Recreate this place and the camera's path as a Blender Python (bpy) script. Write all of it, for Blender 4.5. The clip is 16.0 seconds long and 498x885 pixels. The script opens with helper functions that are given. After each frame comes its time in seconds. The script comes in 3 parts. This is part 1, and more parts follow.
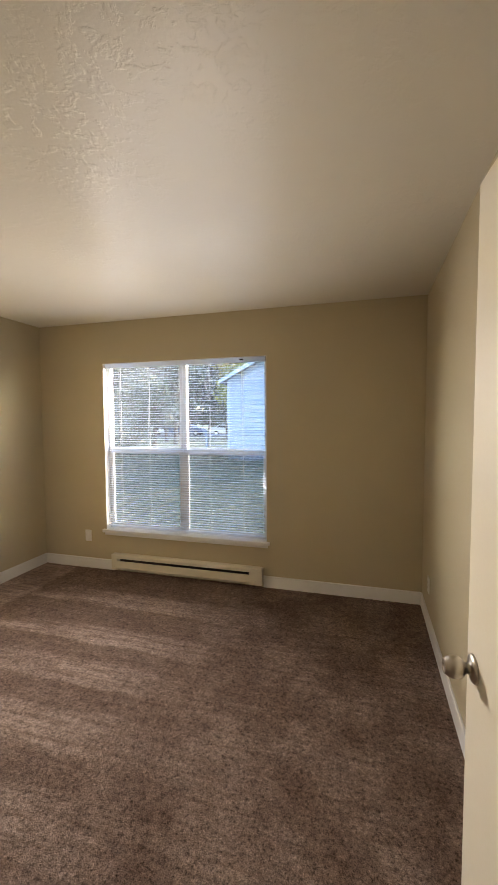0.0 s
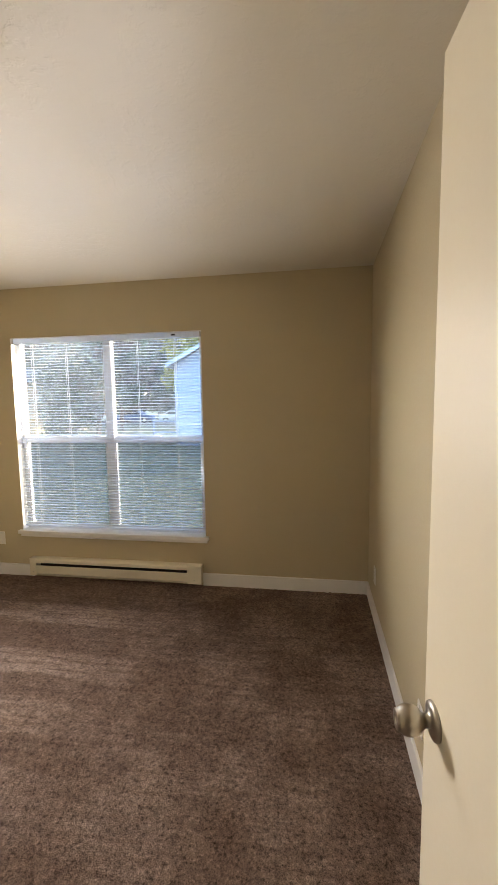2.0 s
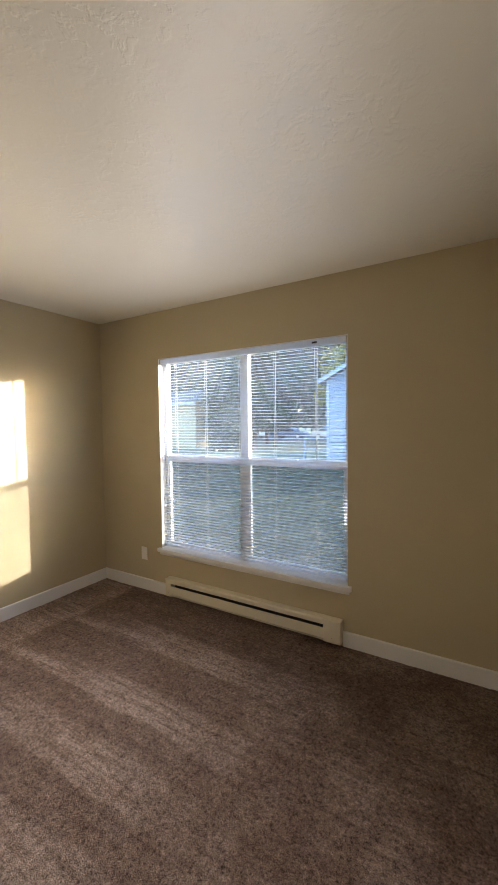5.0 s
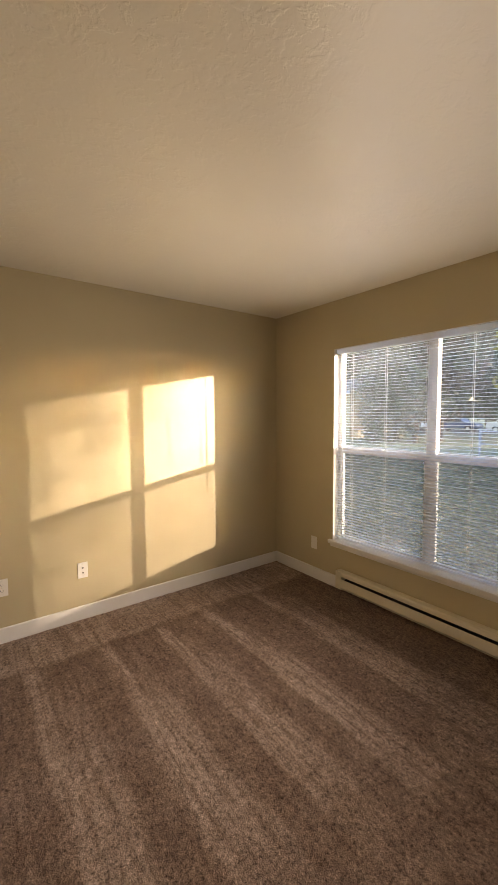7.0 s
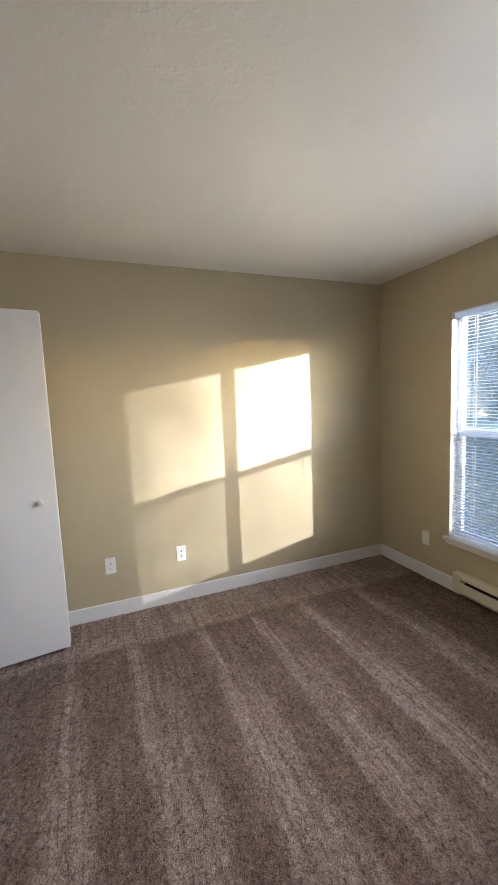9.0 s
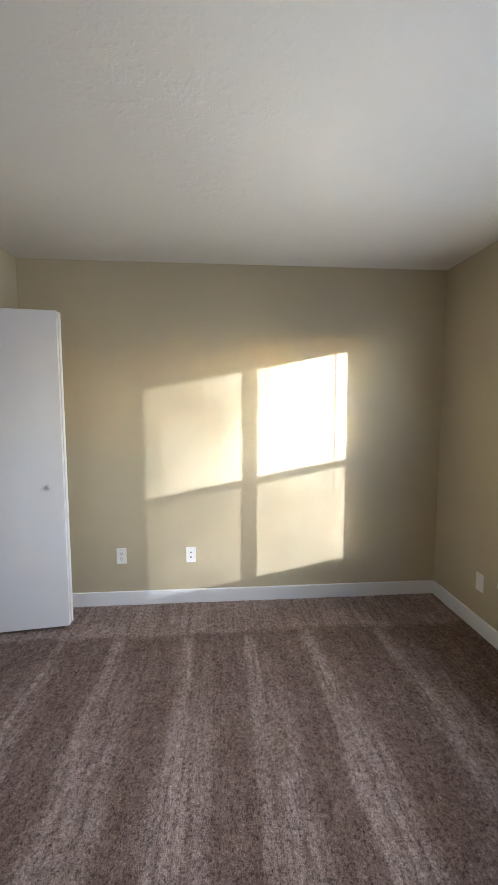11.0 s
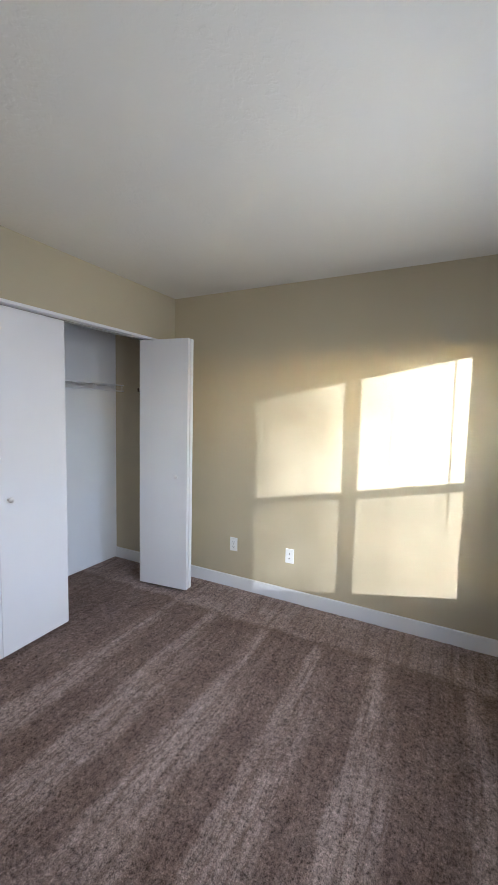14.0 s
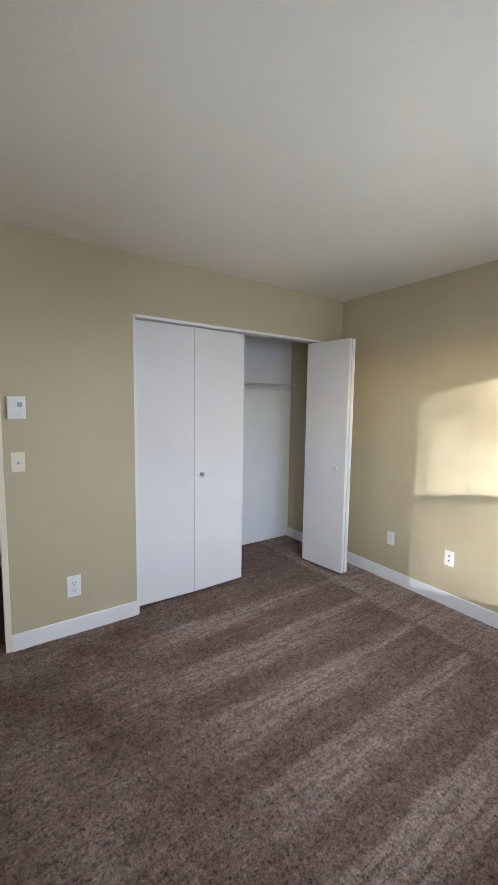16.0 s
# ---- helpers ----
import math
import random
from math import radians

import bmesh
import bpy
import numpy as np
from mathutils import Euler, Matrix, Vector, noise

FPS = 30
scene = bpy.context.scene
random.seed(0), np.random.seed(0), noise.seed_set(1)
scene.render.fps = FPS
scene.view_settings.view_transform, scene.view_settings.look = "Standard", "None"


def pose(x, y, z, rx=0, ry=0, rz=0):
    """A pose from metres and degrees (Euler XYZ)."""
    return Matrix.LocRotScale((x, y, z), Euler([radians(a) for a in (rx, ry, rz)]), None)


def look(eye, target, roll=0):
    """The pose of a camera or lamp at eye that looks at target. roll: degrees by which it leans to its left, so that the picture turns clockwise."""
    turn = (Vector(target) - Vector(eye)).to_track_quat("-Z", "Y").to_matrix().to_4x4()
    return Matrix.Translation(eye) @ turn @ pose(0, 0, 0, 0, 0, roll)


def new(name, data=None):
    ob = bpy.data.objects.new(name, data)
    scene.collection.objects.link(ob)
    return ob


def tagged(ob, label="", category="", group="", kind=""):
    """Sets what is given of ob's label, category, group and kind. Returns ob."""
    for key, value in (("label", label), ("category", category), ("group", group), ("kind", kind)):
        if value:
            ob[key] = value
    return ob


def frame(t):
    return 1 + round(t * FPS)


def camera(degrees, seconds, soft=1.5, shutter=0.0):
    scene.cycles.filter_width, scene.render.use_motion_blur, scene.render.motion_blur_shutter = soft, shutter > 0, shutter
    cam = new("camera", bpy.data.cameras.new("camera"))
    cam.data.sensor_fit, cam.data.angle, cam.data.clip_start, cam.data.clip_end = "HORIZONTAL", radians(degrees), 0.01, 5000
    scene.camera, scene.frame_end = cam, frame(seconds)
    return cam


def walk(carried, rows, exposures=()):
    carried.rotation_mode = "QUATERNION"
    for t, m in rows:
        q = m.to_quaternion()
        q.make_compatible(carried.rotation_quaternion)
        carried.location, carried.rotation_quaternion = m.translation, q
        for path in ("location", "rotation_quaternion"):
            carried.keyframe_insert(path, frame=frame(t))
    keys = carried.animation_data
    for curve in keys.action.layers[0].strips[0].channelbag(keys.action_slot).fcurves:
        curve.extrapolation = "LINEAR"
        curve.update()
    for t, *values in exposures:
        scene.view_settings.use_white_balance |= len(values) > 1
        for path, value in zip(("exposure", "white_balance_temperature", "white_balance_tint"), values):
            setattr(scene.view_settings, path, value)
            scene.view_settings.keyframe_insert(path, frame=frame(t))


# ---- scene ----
cam = camera(65.5, 16.0)
PATH = [
    (0, (-0.023, -0.195, 1.478), (-0.561, 1.728, 1.366), -0.3),
    (0.5, (-0.049, -0.217, 1.437), (-0.341, 1.755, 1.287), -0.4),
    (1, (-0.059, -0.193, 1.434), (-0.246, 1.789, 1.246), -0.4),
    (1.5, (-0.037, -0.048, 1.433), (-0.26, 1.93, 1.241), -0.6),
    (2, (0.027, 0.133, 1.452), (-0.271, 2.102, 1.265), -0.8),
    (2.5, (0.022, 0.22, 1.45), (-0.261, 2.194, 1.293), -0.5),
    (3, (-0.026, 0.337, 1.461), (-0.251, 2.322, 1.358), -0.0),
    (3.2, (-0.029, 0.378, 1.457), (-0.264, 2.362, 1.377), 0.1),
    (5.3, (-0.06, 0.638, 1.478), (-1.201, 2.277, 1.378), -0.8),
    (5.5, (-0.087, 0.623, 1.483), (-1.288, 2.218, 1.378), -0.8),
    (6, (-0.123, 0.6, 1.497), (-1.482, 2.063, 1.377), -0.7),
    (6.5, (-0.187, 0.574, 1.508), (-1.672, 1.907, 1.372), -0.5),
    (7, (-0.219, 0.533, 1.488), (-1.813, 1.732, 1.349), -0.3),
    (7.5, (-0.231, 0.55, 1.507), (-1.911, 1.622, 1.333), -0.0),
    (8, (-0.266, 0.559, 1.498), (-1.989, 1.557, 1.305), -0.4),
    (8.5, (-0.337, 0.593, 1.51), (-2.1, 1.511, 1.291), -1.5),
    (9, (-0.356, 0.681, 1.483), (-2.202, 1.419, 1.268), -2.4),
    (9.2, (-0.347, 0.734, 1.475), (-2.229, 1.375, 1.262), -2.1),
    (11.3, (-0.368, 1.5, 1.448), (-2.356, 1.613, 1.265), -0.1),
    (11.5, (-0.311, 1.531, 1.45), (-2.3, 1.609, 1.265), -0.2),
    (12, (-0.307, 1.631, 1.449), (-2.295, 1.51, 1.267), 0.2),
    (12.5, (-0.417, 1.759, 1.459), (-2.382, 1.431, 1.283), 0.5),
    (13, (-0.465, 1.901, 1.468), (-2.385, 1.363, 1.305), 1.0),
    (13.5, (-0.459, 2.154, 1.481), (-2.307, 1.409, 1.318), 1.2),
    (14, (-0.4, 2.268, 1.485), (-2.171, 1.353, 1.322), 1.3),
    (14.5, (-0.361, 2.325, 1.485), (-2.032, 1.24, 1.305), 1.1),
    (15, (-0.303, 2.44, 1.487), (-1.845, 1.183, 1.286), 1.0),
    (15.5, (-0.315, 2.555, 1.492), (-1.685, 1.113, 1.288), 1.0),
    (16, (-0.356, 2.66, 1.482), (-1.483, 1.02, 1.285), 0.8),
]
EXPOSURES = [(0, 4.22, 6730, 16), (1.5, 4.30, 6730, 16), (3.2, 4.27, 6630, 16), (5.5, 3.95, 6190, 16), (6.5, 3.82, 5950, 16), (7, 3.75, 8090, 21), (7.5, 3.78, 7020, 19), (8, 3.91, 5800, 15), (9, 4.00, 5600, 14), (11.5, 4.01, 5180, 13), (14, 3.97, 5100, 13), (14.5, 3.88, 5930, 12), (15, 3.90, 5280, 12), (16, 3.92, 5300, 12)]
walk(cam, [(t, look(eye, target, roll)) for t, eye, target, roll in PATH], EXPOSURES)
SKY, SUN, TILT_SLAT = 0.15, 1.24, 4.5
LAMP_DOWN, LAMP_UP, LAMP_SIDE, LAMP_EAST, LAMP_MID, LAMP_TINT = 0.60, 0.42, 0.48, 0.62, 0.20, (1.0, 0.95, 0.88)


# ---- exposure is keyed in walk() above; world and sun ----
world = bpy.data.worlds.new("sky")
scene.world = world
world.use_nodes = True
wn = world.node_tree
wn.nodes.clear()
sky = wn.nodes.new("ShaderNodeTexSky")
sky.sky_type = "NISHITA"
sky.sun_disc = False
sky.sun_elevation = radians(7.6)
sky.sun_rotation = radians(45.5)
sky.ozone_density, sky.dust_density = 2.2, 0.5
bg = wn.nodes.new("ShaderNodeBackground")
bg.inputs["Strength"].default_value = SKY
wo = wn.nodes.new("ShaderNodeOutputWorld")
wn.links.new(sky.outputs[0], bg.inputs[0])
wn.links.new(bg.outputs[0], wo.inputs[0])

sun_data = bpy.data.lights.new("sun", "SUN")
sun_data.energy, sun_data.angle, sun_data.color = SUN, radians(0.48), (1.0, 0.91, 0.76)
sun = new("sun", sun_data)
sun.matrix_world = look((10, 9.83, 1.88), (0, 0, 0))

# lamps added in the window opening in place of the sky's light: down from its head, and up from its sill as the slats
# throw it
def opening_light(z, aim, energy):
    d = bpy.data.lights.new("window_fill_lamp", "AREA")
    d.shape, d.size, d.size_y = "RECTANGLE", 1.56, 0.05
    d.energy, d.color, d.spread = energy, LAMP_TINT, radians(84)
    new("window_fill_lamp", d).matrix_world = look((-1.607, 3.075, z), (-1.607 + aim[0], 3.075 + aim[1], z + aim[2]))


opening_light(1.975, (0, -0.85, -0.70), LAMP_DOWN)
opening_light(0.43, (0, -0.62, 0.95), LAMP_UP)
# added strip lamps by both jambs and the head brighten far walls and door
side = bpy.data.lights.new("window_fill_lamp", "AREA")
side.shape, side.size, side.size_y = "RECTANGLE", 0.04, 1.45
side.energy, side.color, side.spread = LAMP_SIDE, LAMP_TINT, radians(84)
new("window_fill_lamp", side).matrix_world = look((-0.815, 3.085, 1.2), (-0.815 - 0.55, 3.085 - 0.8, 1.2 - 0.18))
side = side.copy()
side.size, side.size_y, side.energy, side.spread = 0.022, 0.7, LAMP_EAST, radians(64)
new("window_fill_lamp", side).matrix_world = look((-2.412, 3.09, 1.42), (-2.412 + 0.78, 3.09 - 0.62, 1.42 - 0.12))
head = bpy.data.lights.new("window_fill_lamp", "AREA")
head.shape, head.size, head.size_y = "RECTANGLE", 1.5, 0.014
head.energy, head.color, head.spread = LAMP_MID, LAMP_TINT, radians(100)
new("window_fill_lamp", head).matrix_world = look((-1.607, 3.092, 2.01), (-1.607, 3.092 - 0.88, 2.01 - 0.36))


# ---- materials ----
def material(name, rough=0.5, metal=0.0):
    m = bpy.data.materials.new(name)
    m.use_nodes = True
    nt = m.node_tree
    b = nt.nodes["Principled BSDF"]
    b.inputs["Roughness"].default_value = rough
    b.inputs["Metallic"].default_value = metal
    return m, nt, b


def node(nt, kind, **values):
    n = nt.nodes.new(kind)
    for key, value in values.items():
        n.inputs[key.replace("_", " ")].default_value = value
    return n


def coords(nt):
    return nt.nodes.new("ShaderNodeTexCoord").outputs["Object"]


def ramp(nt, source, stops):
    r = nt.nodes.new("ShaderNodeValToRGB")
    r.color_ramp.elements[0].position, r.color_ramp.elements[0].color = stops[0][0], (*stops[0][1], 1)
    r.color_ramp.elements[1].position, r.color_ramp.elements[1].color = stops[-1][0], (*stops[-1][1], 1)
    for p, c in stops[1:-1]:
        e = r.color_ramp.elements.new(p)
        e.color = (*c, 1)
    nt.links.new(source, r.inputs[0])
    return r


def grey(v):
    return (v, v, v)


def mixed(nt, kind, fac, a, b):
    m = nt.nodes.new("ShaderNodeMix")
    m.data_type, m.blend_type = "RGBA", kind
    for socket, value in ((0, fac), (6, a), (7, b)):
        if isinstance(value, (int, float)):
            m.inputs[socket].default_value = value
        elif isinstance(value, tuple):
            m.inputs[socket].default_value = (*value, 1)
        else:
            nt.links.new(value, m.inputs[socket])
    return m.outputs[2]


def maths(nt, op, a, b=0.0):
    m = nt.nodes.new("ShaderNodeMath")
    m.operation = op
    for i, v in enumerate((a, b)):
        if isinstance(v, (int, float)):
            m.inputs[i].default_value = v
        else:
            nt.links.new(v, m.inputs[i])
    return m.outputs[0]


def bumped(nt, b, height, strength, distance):
    n = node(nt, "ShaderNodeBump", Strength=strength, Distance=distance)
    nt.links.new(height, n.inputs["Height"])
    nt.links.new(n.outputs[0], b.inputs["Normal"])
    return n


def noise_tex(nt, vec, scale, detail=3.0, rough=0.5):
    n = node(nt, "ShaderNodeTexNoise", Scale=scale, Detail=detail, Roughness=rough)
    nt.links.new(vec, n.inputs["Vector"])
    return n.outputs["Fac"]


def painted(name, colour, rough, vary=0.06, grain=60.0, relief=0.0008, strength=0.5, scuffs=0.0):
    """Painted surface: slow tone variation, fine roller grain, faint scuffs."""
    m, nt, b = material(name, rough)
    v = coords(nt)
    slow = ramp(nt, noise_tex(nt, v, 1.3, 4), [(0.3, grey(1 - vary)), (0.7, grey(1 + vary * 0.3))])
    col = mixed(nt, "MULTIPLY", 1.0, colour, slow.outputs[0])
    if scuffs:
        s = ramp(nt, noise_tex(nt, v, 9.0, 6, 0.7), [(0.62, grey(1.0)), (0.75, grey(1 - scuffs))])
        col = mixed(nt, "MULTIPLY", 1.0, col, s.outputs[0])
    nt.links.new(col, b.inputs["Base Color"])
    fine = noise_tex(nt, v, grain, 3)
    r = ramp(nt, fine, [(0.3, grey(rough - 0.06)), (0.7, grey(min(1, rough + 0.08)))])
    nt.links.new(r.outputs[0], b.inputs["Roughness"])
    bumped(nt, b, fine, strength, relief)
    return m


def ceiling_paint():
    m, nt, b = material("ceiling_knockdown_paint", 0.34)
    v = coords(nt)
    slow = ramp(nt, noise_tex(nt, v, 0.9, 4), [(0.3, grey(0.94)), (0.7, grey(1.0))])
    nt.links.new(mixed(nt, "MULTIPLY", 1.0, (0.735, 0.69, 0.59), slow.outputs[0]), b.inputs["Base Color"])
    warp = node(nt, "ShaderNodeTexNoise", Scale=7.0, Detail=2.0)
    nt.links.new(v, warp.inputs["Vector"])
    moved = nt.nodes.new("ShaderNodeVectorMath")
    moved.operation = "MULTIPLY_ADD"
    nt.links.new(warp.outputs["Color"], moved.inputs[0])
    moved.inputs[1].default_value = (0.07, 0.07, 0.07)
    nt.links.new(v, moved.inputs[2])
    blobs = ramp(nt, noise_tex(nt, moved.outputs[0], 24.0, 5, 0.62), [(0.5, grey(0)), (0.6, grey(0.75)), (0.8, grey(1))])
    patch = ramp(nt, noise_tex(nt, v, 1.9, 3), [(0.38, grey(0.3)), (0.64, grey(1))])
    fine = noise_tex(nt, v, 75.0, 3)
    h = maths(nt, "ADD", maths(nt, "MULTIPLY", blobs.outputs[0], patch.outputs[0]), maths(nt, "MULTIPLY", fine, 0.35))
    bumped(nt, b, h, 0.42, 0.0030)
    return m


def carpet_material():
    """Cut pile: speckled tufts, and pile brushed light and dark along the vacuum's lanes."""
    m, nt, b = material("carpet_pile", 1.0)
    b.inputs["Specular IOR Level"].default_value = 0.03
    v = coords(nt)
    sep = nt.nodes.new("ShaderNodeSeparateXYZ")
    nt.links.new(v, sep.inputs[0])
    x, y = sep.outputs[0], sep.outputs[1]
    wob = maths(nt, "MULTIPLY", maths(nt, "SUBTRACT", noise_tex(nt, v, 1.6, 4, 0.6), 0.5), 0.17)
    jag = maths(nt, "MULTIPLY", maths(nt, "SUBTRACT", noise_tex(nt, v, 38.0, 3), 0.5), 0.05)
    lane = maths(nt, "ADD", maths(nt, "ADD", y, wob), jag)
    # lanes: light bands between these y, narrow by the west wall and wider away from it
    def lane_ramp(bands):
        stops = [(0.0, grey(0.3))]
        for a, c in bands:
            stops += [((a - 0.012) / 3.2, grey(0.17)), ((a + 0.012) / 3.2, grey(1)), ((c - 0.02) / 3.2, grey(0.85)), ((c + 0.02) / 3.2, grey(0.14))]
        return ramp(nt, maths(nt, "DIVIDE", lane, 3.2), stops + [(1.0, grey(0.15))]).outputs[0]

    narrow = lane_ramp([(0.44, 0.50), (0.76, 0.84), (1.21, 1.27), (1.58, 1.64), (1.97, 2.05), (2.44, 2.50)])
    wide = lane_ramp([(0.38, 0.56), (0.78, 1.02), (1.18, 1.40), (1.57, 1.77), (1.94, 2.13), (2.42, 2.64)])
    widen = ramp(nt, maths(nt, "DIVIDE", maths(nt, "ADD", x, 2.8), 1.3), [(0.15, grey(0)), (0.85, grey(1))])
    lanes = mixed(nt, "MIX", widen.outputs[0], narrow, wide)
    # grooves that the vacuum's brush left in the light lanes
    groove_pos = maths(nt, "MULTIPLY", maths(nt, "ADD", maths(nt, "ADD", y, maths(nt, "MULTIPLY", wob, 0.9)), maths(nt, "MULTIPLY", jag, 0.25)), 2 * math.pi / 0.047)
    groove = ramp(nt, maths(nt, "SINE", groove_pos), [(0.80, grey(1.0)), (0.97, grey(0.45))])
    gaps = ramp(nt, noise_tex(nt, v, 7.0, 3), [(0.42, grey(0.0)), (0.55, grey(1.0))])
    grooves = mixed(nt, "MIX", gaps.outputs[0], (1.0, 1.0, 1.0), groove.outputs[0])
    lanes = mixed(nt, "MULTIPLY", 1.0, lanes, grooves)
    # the lanes stop short of the west wall and fade out towards the door
    xw = maths(nt, "ADD", maths(nt, "ADD", x, wob), jag)
    span = ramp(nt, maths(nt, "DIVIDE", maths(nt, "ADD", xw, 3.2), 3.8), [(0.115, grey(0)), (0.135, grey(1)), (0.46, grey(1)), (0.64, grey(0.0))])
    patches = ramp(nt, noise_tex(nt, v, 2.6, 5, 0.62), [(0.40, grey(0.0)), (0.49, grey(0.16)), (0.55, grey(0.38)), (0.62, grey(0.52))])
    patchy = ramp(nt, noise_tex(nt, v, 3.4, 3, 0.6), [(0.38, grey(0.45)), (0.55, grey(1.0))])
    lanes_worn = mixed(nt, "MULTIPLY", 0.7, lanes, patchy.outputs[0])
    lanes_worn = mixed(nt, "ADD", 0.18, lanes_worn, patches.outputs[0])
    far = ramp(nt, maths(nt, "DIVIDE", maths(nt, "ADD", xw, 3.2), 3.8), [(0.112, grey(0.6)), (0.125, grey(0.0))])
    rest = mixed(nt, "ADD", 1.0, patches.outputs[0], far.outputs[0])
    pile = mixed(nt, "MIX", span.outputs[0], rest, lanes_worn)
    worn = ramp(nt, noise_tex(nt, v, 5.5, 4, 0.6), [(0.35, grey(0.0)), (0.7, grey(0.32))])
    pile = mixed(nt, "SCREEN", 0.7, pile, worn.outputs[0])
    # brush marks along the lanes
    along = nt.nodes.new("ShaderNodeMapping")
    along.inputs["Scale"].default_value = (2.2, 34.0, 1.0)
    nt.links.new(v, along.inputs[0])
    streak = ramp(nt, noise_tex(nt, along.outputs[0], 1.0, 4, 0.65), [(0.36, grey(0.35)), (0.5, grey(1.0)), (0.66, grey(1.3))])
    pile = mixed(nt, "MULTIPLY", 0.75, pile, streak.outputs[0])
    base = mixed(nt, "MIX", pile, (0.180, 0.118, 0.090), (0.42, 0.320, 0.266))
    # tufts: twisted yarn ends, with shade put into the colour where they part
    tuft = noise_tex(nt, v, 210.0, 3, 0.6)
    tuft_ramp = ramp(nt, tuft, [(0.32, grey(0.45)), (0.45, grey(0.92)), (0.55, grey(1.10)), (0.70, grey(1.5))])
    col = mixed(nt, "MULTIPLY", 1.0, base, tuft_ramp.outputs[0])
    twist = ramp(nt, noise_tex(nt, v, 74.0, 4, 0.7), [(0.35, grey(0.40)), (0.44, grey(0.86)), (0.56, grey(1.10)), (0.67, grey(1.5))])
    col = mixed(nt, "MULTIPLY", 1.0, col, twist.outputs[0])
    clump = ramp(nt, noise_tex(nt, v, 24.0, 3, 0.6), [(0.35, grey(0.84)), (0.65, grey(1.12))])
    col = mixed(nt, "MULTIPLY", 1.0, col, clump.outputs[0])
    nt.links.new(col, b.inputs["Base Color"])
    bumped(nt, b, maths(nt, "ADD", tuft, noise_tex(nt, v, 85.0, 4, 0.7)), 1.0, 0.012)
    return m


def glass_material():
    m, nt, b = material("window_glass", 0.02)
    b.inputs["Transmission Weight"].default_value = 1.0
    b.inputs["IOR"].default_value = 1.03
    b.inputs["Base Color"].default_value = (0.96, 0.98, 0.98, 1)
    # a film of dust that the low sun lights up, tinted blue to add the window's haze
    dust = node(nt, "ShaderNodeBsdfTranslucent", Color=(0.78, 0.86, 1.0, 1.0))
    film = ramp(nt, noise_tex(nt, coords(nt), 3.0, 4, 0.6), [(0.3, grey(0.018)), (0.7, grey(0.04))])
    mix = nt.nodes.new("ShaderNodeMixShader")
    out = next(n for n in nt.nodes if n.type == "OUTPUT_MATERIAL")
    nt.links.new(film.outputs[0], mix.inputs[0])
    nt.links.new(b.outputs[0], mix.inputs[1])
    nt.links.new(dust.outputs[0], mix.inputs[2])
    nt.links.new(mix.outputs[0], out.inputs[0])
    return m


def mesh_screen():
    """Insect screen: a fine dark mesh, half open."""
    m, nt, b = material("insect_screen", 0.8)
    b.inputs["Base Color"].default_value = (0.14, 0.14, 0.15, 1)
    b.inputs["Alpha"].default_value = 0.43
    return m


def ground_mat(name, lo, hi, scale, relief):
    m, nt, b = material(name, 0.95)
    v = coords(nt)
    big = noise_tex(nt, v, scale * 0.05, 4)
    small = noise_tex(nt, v, scale, 5, 0.65)
    r = ramp(nt, maths(nt, "MULTIPLY", maths(nt, "ADD", big, small), 0.5), [(0.36, lo), (0.62, hi)])
    nt.links.new(r.outputs[0], b.inputs["Base Color"])
    bumped(nt, b, small, 0.8, relief)
    return m


def leafy(name, lo, hi, glow=0.2):
    m, nt, b = material(name, 0.6)
    g = nt.nodes.new("ShaderNodeNewGeometry")
    r = ramp(nt, g.outputs["Random Per Island"], [(0.0, lo), (1.0, hi)])
    nt.links.new(r.outputs[0], b.inputs["Base Color"])
    # light that shines through the leaf blade
    thin = nt.nodes.new("ShaderNodeBsdfTranslucent")
    nt.links.new(r.outputs[0], thin.inputs["Color"])
    mix = node(nt, "ShaderNodeMixShader", Fac=glow)
    out = next(n for n in nt.nodes if n.type == "OUTPUT_MATERIAL")
    nt.links.new(b.outputs[0], mix.inputs[1])
    nt.links.new(thin.outputs[0], mix.inputs[2])
    nt.links.new(mix.outputs[0], out.inputs[0])
    return m


def bark_mat():
    m, nt, b = material("bark", 0.95)
    v = coords(nt)
    n = noise_tex(nt, v, 14.0, 6, 0.7)
    r = ramp(nt, n, [(0.3, (0.03, 0.022, 0.017)), (0.7, (0.12, 0.09, 0.07))])
    nt.links.new(r.outputs[0], b.inputs["Base Color"])
    bumped(nt, b, n, 1.0, 0.03)
    return m


def metal_mat(name, colour, rough):
    m, nt, b = material(name, rough, 1.0)
    v = coords(nt)
    b.inputs["Base Color"].default_value = (*colour, 1)
    n = noise_tex(nt, v, 60.0, 2)
    r = ramp(nt, n, [(0.3, grey(rough - 0.02)), (0.7, grey(rough + 0.03))])
    nt.links.new(r.outputs[0], b.inputs["Roughness"])
    return m


WALL = painted("wall_paint_beige", (0.51, 0.437, 0.286), 0.5, 0.05, 130.0, 0.0012, 0.35, 0.02)
CLOSET_WHITE = painted("closet_white_paint", (0.82, 0.81, 0.79), 0.5, 0.06, 120.0, 0.001, 0.3, 0.03)
CEIL = ceiling_paint()
TRIM = painted("trim_white_gloss", (0.80, 0.79, 0.77), 0.36, 0.04, 25.0, 0.00005, 0.05, 0.02)
DOOR = painted("door_cream_paint", (0.80, 0.735, 0.58), 0.42, 0.05, 90.0, 0.0005, 0.3, 0.03)
